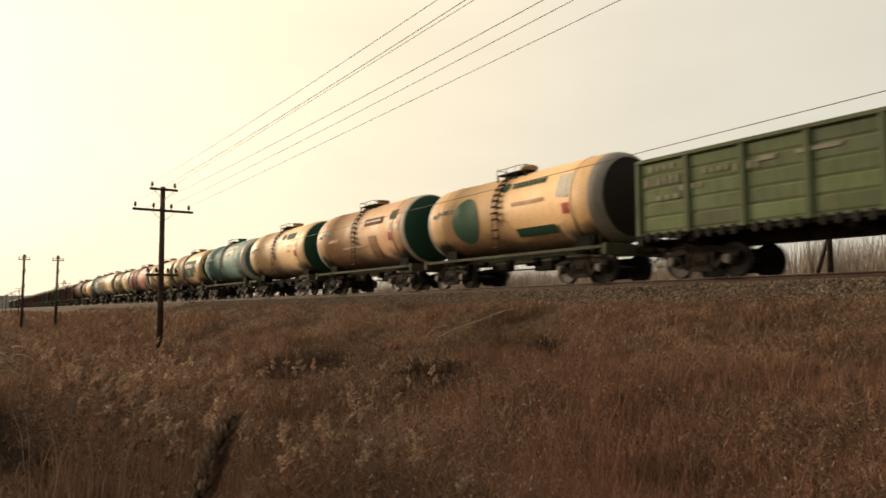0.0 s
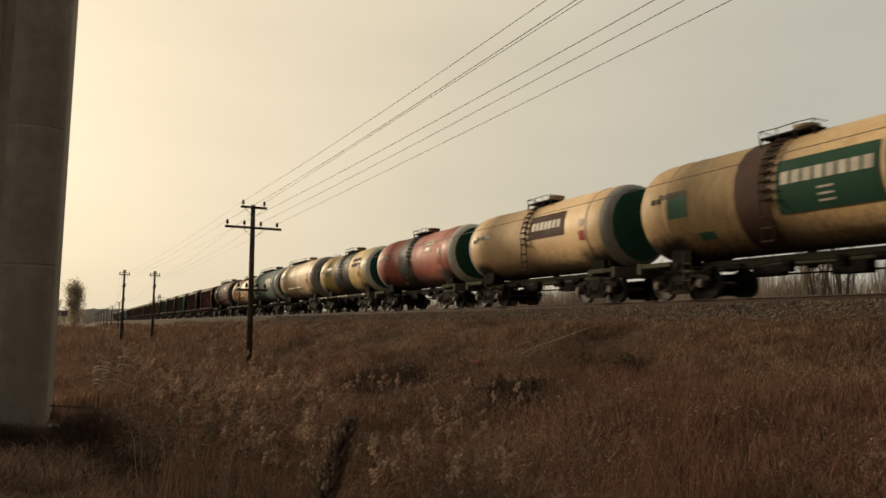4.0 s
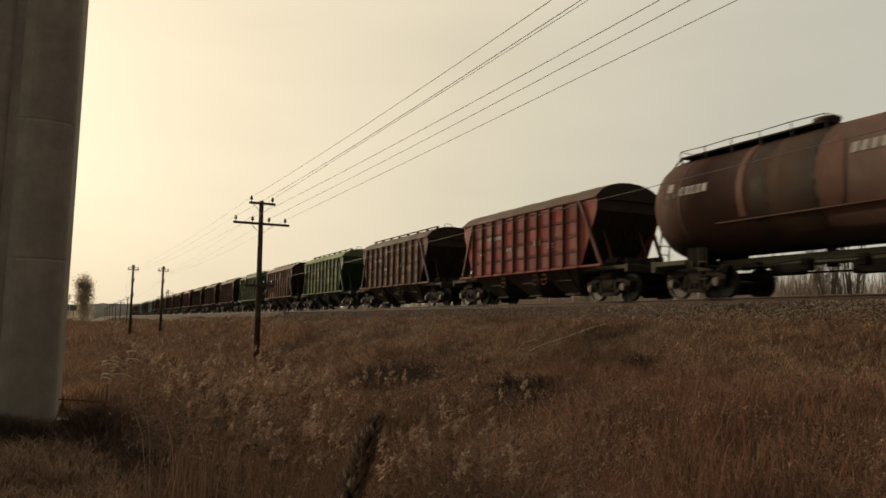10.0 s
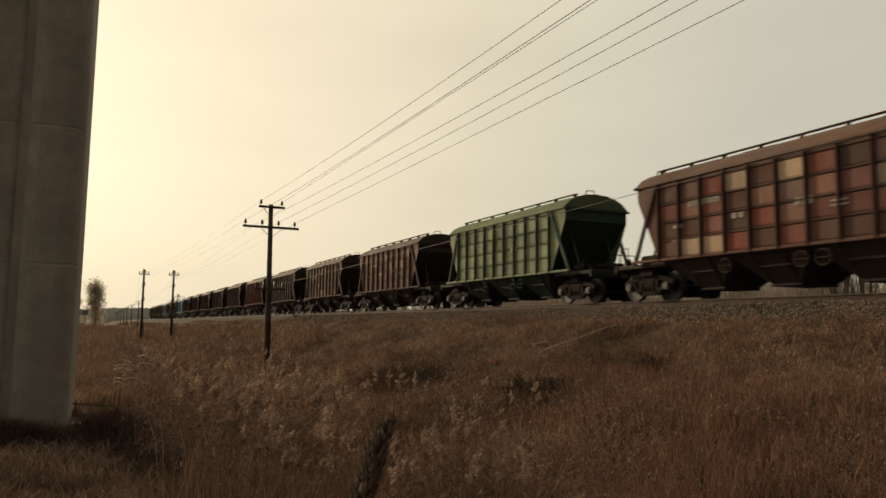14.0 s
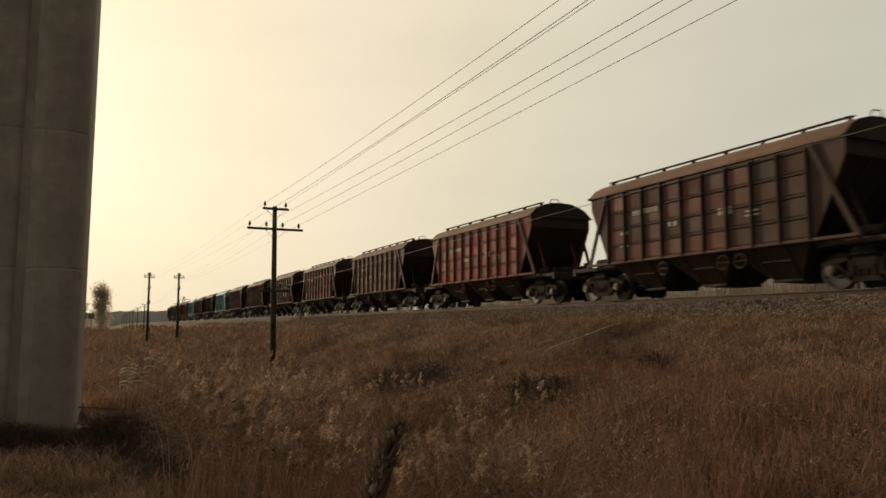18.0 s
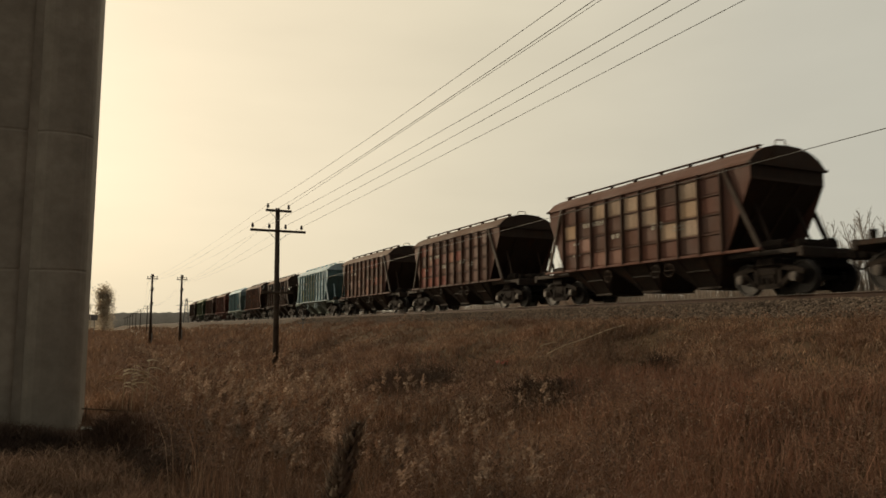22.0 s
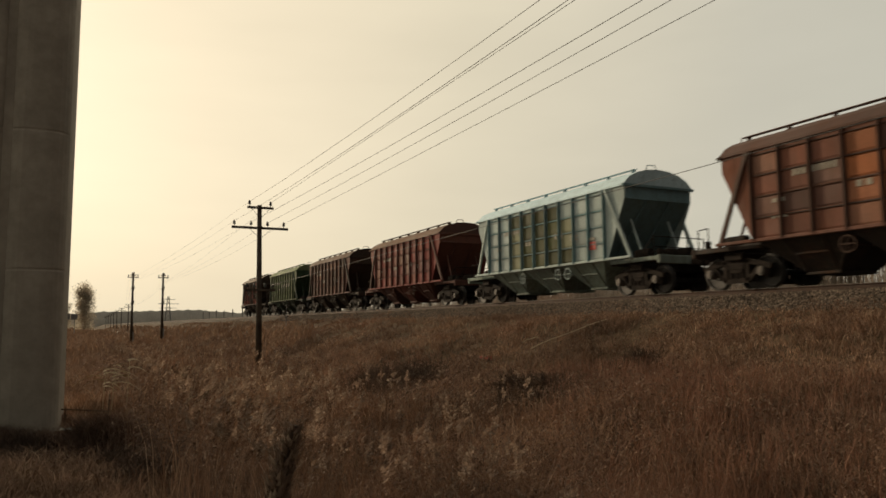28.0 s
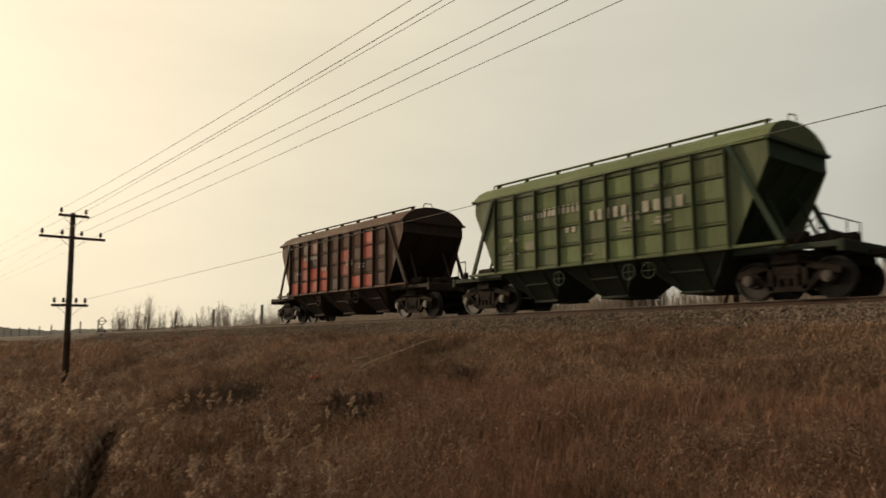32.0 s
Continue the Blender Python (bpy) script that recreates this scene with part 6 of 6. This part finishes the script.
def shrubs():
    # leafless willows behind the track
    g = random.Random(4)
    for k in range(22):
        y = 8 + k * 4.1 + g.uniform(-1.5, 1.5)
        x = 34 + g.uniform(-2, 3)
        twiggy("bare_willow", x, y, g.uniform(5.4, 7.0), 1.5, 7, M_TWIG, "leafless grey willow shrub behind the track", "shrub", k, 10, .05, "willows behind the track")
    for k, (x, y, h) in enumerate(((22.9, 16.6, 4.5), (22.7, 15.6, 4.3), (23.6, 18.0, 3.2))):
        twiggy("bare_willow", x, y, h, 1.0, 11, M_TWIG, "leafless willow bush close behind the track", "shrub", 400 + k, 12, .036, "willows behind the track")
    for k in range(84):
        az = radians(14.8 + 11.8 * k / 83 + g.uniform(-.3, .3))
        d = g.uniform(98, 125)
        tall = g.uniform(5.8, 8.2) * (0.75 + .25 * math.sin(k * .9))
        twiggy("bare_sapling", d * math.sin(az), d * math.cos(az), tall, .7, 7, M_TWIG, "leafless grey sapling thicket beyond the track", "sapling", 60 + k, 9, .048, "saplings beyond the track")
    twiggy("birch_tree", -1.2, 228, 13.2, 3.2, 10, M_TWIG, "far birch tree, thin withered crown coloured pale for haze", "tree", 300, 22, .07, "", 5, .06)
    twiggy("birch_tree", -9, 330, 10, 3.0, 7, M_TWIG, "far birch tree, thin withered crown coloured pale for haze", "tree", 301, 24, .12, "", 5, .06)


shrubs()


def brush(x, y, n, half_x, half_y, h, seed, label):
    """A low tangle of dark dead stalks."""
    g = random.Random(seed)
    w = root("brush_patch", pose(x, y, float(land(x, y))), label, "brushwood", "dark brush patches")
    bm = B()
    for k in range(n):
        a = Vector((g.gauss(0, .45) * half_x, g.gauss(0, .45) * half_y, 0))
        z0 = float(land(x + a.x, y + a.y)) - float(land(x, y))
        a.z = z0 + g.uniform(0, .1)
        d = Vector((g.gauss(0, .35), g.gauss(0, .35), g.uniform(.3, 1))).normalized()
        ln = h * g.uniform(.5, 1.1)
        m = a + d * ln * .6
        e = m + Vector((d.x + g.gauss(0, .4), d.y + g.gauss(0, .4), d.z * .3)).normalized() * ln * .5
        tube(bm, a, m, .009, .007, n=3, caps=False)
        tube(bm, m, e, .007, .003, n=3, caps=False)
    tagged(part("stalk_tangle", bm, M_DARK_STALK, w), kind="stuff")


M_DARK_STALK = surface("dark_dead_stalks", (0.06, 0.04, 0.029), (0.11, 0.075, 0.054), 3, 0.95)
brush(8.7, 21.0, 900, 1.5, 2.6, .75, 1, "dark tangle of dead stalks at the foot of the bank")
brush(9.4, 15.0, 350, .7, 1.3, .55, 2, "small dark tangle of stalks on the bank")
brush(11.6, 13.4, 160, .4, .5, .45, 3, "small dark tuft on the bank")


def dark_mound(x0, y0, n, sx, sy, h, label, grass=None):
    """A soft low mound of fine dead grass, dark unless told otherwise."""
    x, y = RNG.normal(x0, sx, n), RNG.normal(y0, sy, n)
    d = np.exp(-((x - x0) / sx / 1.6) ** 2 - ((y - y0) / sy / 1.6) ** 2)
    z = land(x, y) + h * .45 * d * RNG.random(n)
    blade_field("dark_undergrowth", x, y, z - .03, h * (.25 + .6 * d) * RNG.uniform(.5, 1.1, n), np.full(n, .008), .7, grass or M_DARK_GRASS, label, "undergrowth")


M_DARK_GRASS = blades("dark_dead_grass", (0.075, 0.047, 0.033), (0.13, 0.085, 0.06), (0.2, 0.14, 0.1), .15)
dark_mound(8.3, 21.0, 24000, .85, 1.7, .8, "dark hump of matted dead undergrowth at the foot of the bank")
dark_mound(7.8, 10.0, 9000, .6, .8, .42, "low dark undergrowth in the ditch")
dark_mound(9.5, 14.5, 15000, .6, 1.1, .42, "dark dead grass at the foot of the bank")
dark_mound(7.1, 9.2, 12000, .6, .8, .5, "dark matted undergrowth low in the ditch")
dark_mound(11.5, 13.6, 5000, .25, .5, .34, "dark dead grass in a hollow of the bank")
dark_mound(7.05, 33.4, 4000, .5, .5, .7, "dry grass round the foot of the pole", M_GRASS)
dark_mound(6.2, 90.5, 5000, 2.2, .8, 1.0, "rough dry grass before the strutted poles", M_GRASS)
dark_mound(7.9, 7.6, 9000, .45, .6, .4, "flattened pale tuft of dry grass", M_GRASS)
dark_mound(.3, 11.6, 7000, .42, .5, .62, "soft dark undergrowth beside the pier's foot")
# next two mounds are coloured dark for shade by the pier and ditch edge
dark_mound(.75, 9.4, 6500, .34, .9, .36, "dead grass coloured dark for the pier's shade")
dark_mound(1.1, 7.0, 4500, .28, .8, .28, "dead grass coloured dark for shade on the ditch's edge")
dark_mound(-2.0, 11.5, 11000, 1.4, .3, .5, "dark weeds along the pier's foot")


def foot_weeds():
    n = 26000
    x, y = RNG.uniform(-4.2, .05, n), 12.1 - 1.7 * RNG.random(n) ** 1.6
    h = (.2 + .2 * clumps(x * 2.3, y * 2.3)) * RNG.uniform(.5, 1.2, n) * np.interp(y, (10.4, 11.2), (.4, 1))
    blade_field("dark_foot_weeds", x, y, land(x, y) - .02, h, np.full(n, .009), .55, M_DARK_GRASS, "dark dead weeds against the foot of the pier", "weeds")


foot_weeds()


def shrublet(x, y, h, spread, n, seed, label):
    """A low round bush of fine dark twigs."""
    g = random.Random(seed)
    w = root("low_bush", pose(x, y, float(land(x, y)) - .03), label, "bush")
    bm = B()
    for k in range(n):
        a, q = g.uniform(0, 6.28), math.sqrt(g.random())
        p = Vector((math.cos(a) * spread * .35 * q, math.sin(a) * spread * .35 * q, 0))
        top = Vector((math.cos(a) * spread * q, math.sin(a) * spread * q, h * math.sqrt(max(.05, 1 - .8 * q * q)) * g.uniform(.7, 1)))
        m = p.lerp(top, .6) + Vector((g.gauss(0, .03), g.gauss(0, .03), .04))
        tube(bm, p, m, .006, .004, n=3, caps=False)
        tube(bm, m, top, .004, .002, n=3, caps=False)
        for e in range(4):
            s = m.lerp(top, g.random())
            t = s + Vector((g.gauss(0, .06), g.gauss(0, .06), g.uniform(0, .07)))
            tube(bm, s, t, .0035, .0015, n=3, caps=False)
    tagged(part("branchwork", bm, M_DARK_STALK, w), kind="stuff")


shrublet(.12, 11.55, .52, .38, 420, 5, "low dark reddish bush beside the pier's foot")
shrublet(.55, 10.2, .34, .42, 320, 6, "low dark bush on the edge of the ditch")


def crumpled(size, lift, seed):
    """A small creased sheet."""
    g = random.Random(seed)
    bm = B()
    n = 5
    v = [[bm.verts.new(((i / n - .5) * size + g.gauss(0, size * .05), (j / n - .5) * size + g.gauss(0, size * .05), g.uniform(0, lift))) for j in range(n + 1)] for i in range(n + 1)]
    for i in range(n):
        for j in range(n):
            bm.faces.new((v[i][j], v[i + 1][j], v[i + 1][j + 1], v[i][j + 1]))
    return bm


bm = crumpled(.16, .06, 4)
scrap = part("plastic_scrap", bm, M_WHITE)
scrap.matrix_basis = pose(-.22, 11.75, .16)
tagged(scrap, "small pale plastic scrap lying against the pier", "litter")


def stalk_on_bank(a, b, r, label):
    bm = B()
    a, b = Vector(a), Vector(b)
    pts = []
    for i in range(9):
        u = i / 8
        q = a.lerp(b, u)
        q.z += .06 * math.sin(3 * u) + .02 * math.sin(9 * u)
        pts.append(q)
    polytube(bm, pts, r, 6)
    tagged(part("fallen_stalk", bm, M_STICK), label, "stalk", "pale stalks on the bank")


stalk_on_bank((11.39, 17.64, .87), (13.71, 17.1, 1.67), .016, "long pale dry stalk lying on the bank")
stalk_on_bank((11.81, 18.69, 1.02), (12.14, 18.36, 1.15), .016, "short pale dry stalk on the bank")


def drooping_reed(x, y, z, seed):
    """A broken reed with a few broad pale leaves that hang over."""
    g = random.Random(seed)
    w = root("broken_reed", pose(x, y, float(land(x, y)) - .05), "broken reed with broad bleached drooping leaves", "reed", "broken reeds")
    top = z - float(land(x, y)) + .05
    bm = B()
    tube(bm, (0, 0, 0), (.04, 0, top), .012, .008, n=6)
    part("stem", bm, M_STICK, w)
    for k in range(6):
        bm = B()
        a = g.choice((0, math.pi)) + g.gauss(0, .5)
        ln, wd = g.uniform(.3, .55), g.uniform(.02, .035)
        prev = None
        for i in range(7):
            u = i / 6
            c = Vector((math.cos(a) * ln * u, math.sin(a) * ln * u, top * (1 - .07 * k) + ln * (.45 * u - .75 * u * u)))
            s = Vector((-math.sin(a), math.cos(a), .5)).normalized() * wd * (1 - u * .85)
            ring = [bm.verts.new(c - s), bm.verts.new(c + Vector((0, 0, -.006))), bm.verts.new(c + s)]
            if prev:
                bm.faces.new((prev[0], prev[1], ring[1], ring[0]))
                bm.faces.new((prev[1], prev[2], ring[2], ring[1]))
            prev = ring
        part("leaf", bm, M_STICK, w)


drooping_reed(0.48, 16.0, .84, 1)
drooping_reed(0.74, 15.8, .95, 2)
drooping_reed(0.32, 16.2, .74, 3)
stalk_on_bank((2.1, 18.2, -.2), (2.9, 17.6, .25), .016, "bent pale stalk in the reeds")

bm = crumpled(.3, .13, 3)
rag = part("cloth_scrap", bm, M_RED)
rag.matrix_basis = pose(10.77, 19.2, .5)
tagged(rag, "crumpled faded red scrap caught in the grass", "litter")


M_OLDWOOD = surface("weathered_wood", (0.10, 0.07, 0.05), (0.16, 0.12, 0.088), 4, 0.95)


def stake_fence():
    w = root("broken_fence", pose(.0, 13.6, float(land(.25, 13.6)) - .2), "low broken wooden fence rail beside the pier", "fence")
    for x, h in ((-.3, .62), (.35, .8)):
        bm = B()
        tube(bm, (x, 0, -.1), (x + .03, 0, h), .012, .008, n=7)
        part("stake", bm, M_OLDWOOD, w)
    bm = B()
    beam(bm, (-.35, -.015, .58), (.4, -.012, .5), .012, .02)
    part("rail", bm, M_OLDWOOD, w)


stake_fence()


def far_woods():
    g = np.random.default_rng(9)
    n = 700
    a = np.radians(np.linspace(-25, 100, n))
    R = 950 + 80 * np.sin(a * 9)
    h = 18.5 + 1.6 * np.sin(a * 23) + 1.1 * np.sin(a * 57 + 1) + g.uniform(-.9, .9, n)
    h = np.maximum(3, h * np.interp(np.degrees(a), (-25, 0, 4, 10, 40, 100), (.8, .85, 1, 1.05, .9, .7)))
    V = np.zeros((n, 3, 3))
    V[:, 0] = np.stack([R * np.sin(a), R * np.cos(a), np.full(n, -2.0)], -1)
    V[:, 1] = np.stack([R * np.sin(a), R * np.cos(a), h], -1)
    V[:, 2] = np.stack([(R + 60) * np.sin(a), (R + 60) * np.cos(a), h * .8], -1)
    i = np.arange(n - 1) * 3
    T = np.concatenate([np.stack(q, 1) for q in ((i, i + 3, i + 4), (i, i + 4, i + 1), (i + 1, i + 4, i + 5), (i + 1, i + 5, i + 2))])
    tagged(np_mesh("far_woods", V, T, M_FAR), "low line of woods coloured pale for haze on the horizon", "woods", kind="structure")


far_woods()

# ---- the dried flower stalk close to the camera ----
SWAYING = []


def near_weed(top, seed):
    """A dry stalk whose ear leans over: overlapping pointed husks in rows round the stem."""
    g = random.Random(seed)
    base = Vector((top[0], top[1], float(land(top[0], top[1])) - .05))
    L_ = top[2] - base.z
    side = Vector((.906, -.423, 0))
    ear = .34

    def spine(z):
        # leans away from upright over the length of the ear
        u = max(0.0, (z - (L_ - ear)) / ear)
        return side * (.075 * (u ** 1.3 - 1) if u > 0 else -.075) + Vector((0, 0, z))

    w = root("dried_weed", Matrix.Translation(base), "dead brown flower stalk with a rough seed head", "weed")
    bm = B()
    polytube(bm, [spine(L_ * k / 40) for k in range(40)] + [spine(L_ * .995)], .004, 6)
    part("stem", bm, M_DARK_STALK, w)
    bm = B()
    for k in range(420):
        u = (k + g.random()) / 420
        z = L_ - .012 - u * (ear - .012)
        a = k * 2.399 + g.gauss(0, .25)
        out = Vector((math.cos(a), math.sin(a), 0))
        ln = (.014 + .013 * min(1, u * 4)) * g.uniform(.7, 1.25)
        p = spine(z) + out * .002
        up = (out * .62 + Vector((0, 0, 1)) + side * .1).normalized()
        t = out.cross(up).normalized()
        wd = ln * .2
        m = p + up * ln * .45 + out * .003
        q = p + up * ln + out * g.uniform(.0, .004)
        ring = [m + t * wd, m + out * wd * .8, m - t * wd, m - out * wd * .5]
        v0, v1 = bm.verts.new(p), bm.verts.new(q)
        rv = [bm.verts.new(x) for x in ring]
        for e in range(4):
            bm.faces.new((v0, rv[e], rv[(e + 1) % 4]))
            bm.faces.new((v1, rv[(e + 1) % 4], rv[e]))
        tube(bm, q, q + up * ln * g.uniform(.3, .8) + Vector((g.gauss(0, .002), g.gauss(0, .002), 0)), .0006, .0002, n=3, caps=False)
    part("seed_head", bm, M_WEED, w)
    return w, base, L_


M_WEED = blades("brown_seed_head", (0.19, 0.125, 0.088), (0.34, 0.24, 0.165), (0.58, 0.45, 0.33), .3)
WEED_TOP = (0.305, 0.98, 1.52)
weed, weed_base, weed_len = near_weed(WEED_TOP, 2)
_sway = ((0, 0.131), (0.3, 0.137), (0.6, 0.109), (1, 0.093), (1.5, 0.077), (2, 0.079), (3, 0.07), (6, 0.055), (7, 0.071), (8, 0.071), (9, 0.07), (10, 0.08), (11, 0.059), (12, 0.064), (12.5, 0.056), (13, 0.025), (13.5, 0.044), (14, 0.068), (16.5, 0.057), (17, 0.045), (18, 0.084), (19, 0.083), (20, 0.065), (21, 0.005), (22, 0.014), (23, -0.003), (24, 0.04), (25, 0.012), (27.5, -0.024), (28, -0.031), (29, -0.055), (30, 0.019), (31, 0.06), (32, 0.147))  # metres by which the ear's tip is blown aside
SWAYING.append((weed, [(t, Matrix.Translation(weed_base) @ Matrix.Rotation(math.atan(off / weed_len), 4, Vector((.423, .906, 0)))) for t, off in _sway]))


def travelled(t):
    for (t0, x0), (t1, x1) in zip(RUN, RUN[1:]):
        if t <= t1:
            return x0 + (x1 - x0) * (t - t0) / (t1 - t0)
    return RUN[-1][1]


def motions():
    for wagon, s in TRAIN:
        walk(wagon, [(t, pose(RAIL_X, s - x, RAIL_Z)) for t, x in RUN])
        # the wheels roll while the wagon is near
        times = [k / FPS for k in range(32 * FPS + 1) if -4 < s - travelled(k / FPS) < 46]
        if not times:
            continue
        turn = lambda t: Matrix.Rotation(travelled(t) / WHEEL_R, 4, "X")
        for bog in wagon.children:
            for ws in bog.children:
                if ws.name.startswith("wheelset"):
                    at = Matrix.Translation(ws.location)
                    rows = [(t, at @ turn(t)) for t in times]
                    if times[0] > 0:
                        rows.insert(0, (0, rows[0][1]))
                    if times[-1] < 32:
                        rows.append((32, rows[-1][1]))
                    walk(ws, rows)
    for plant, rows in SWAYING:
        walk(plant, rows)


motions()
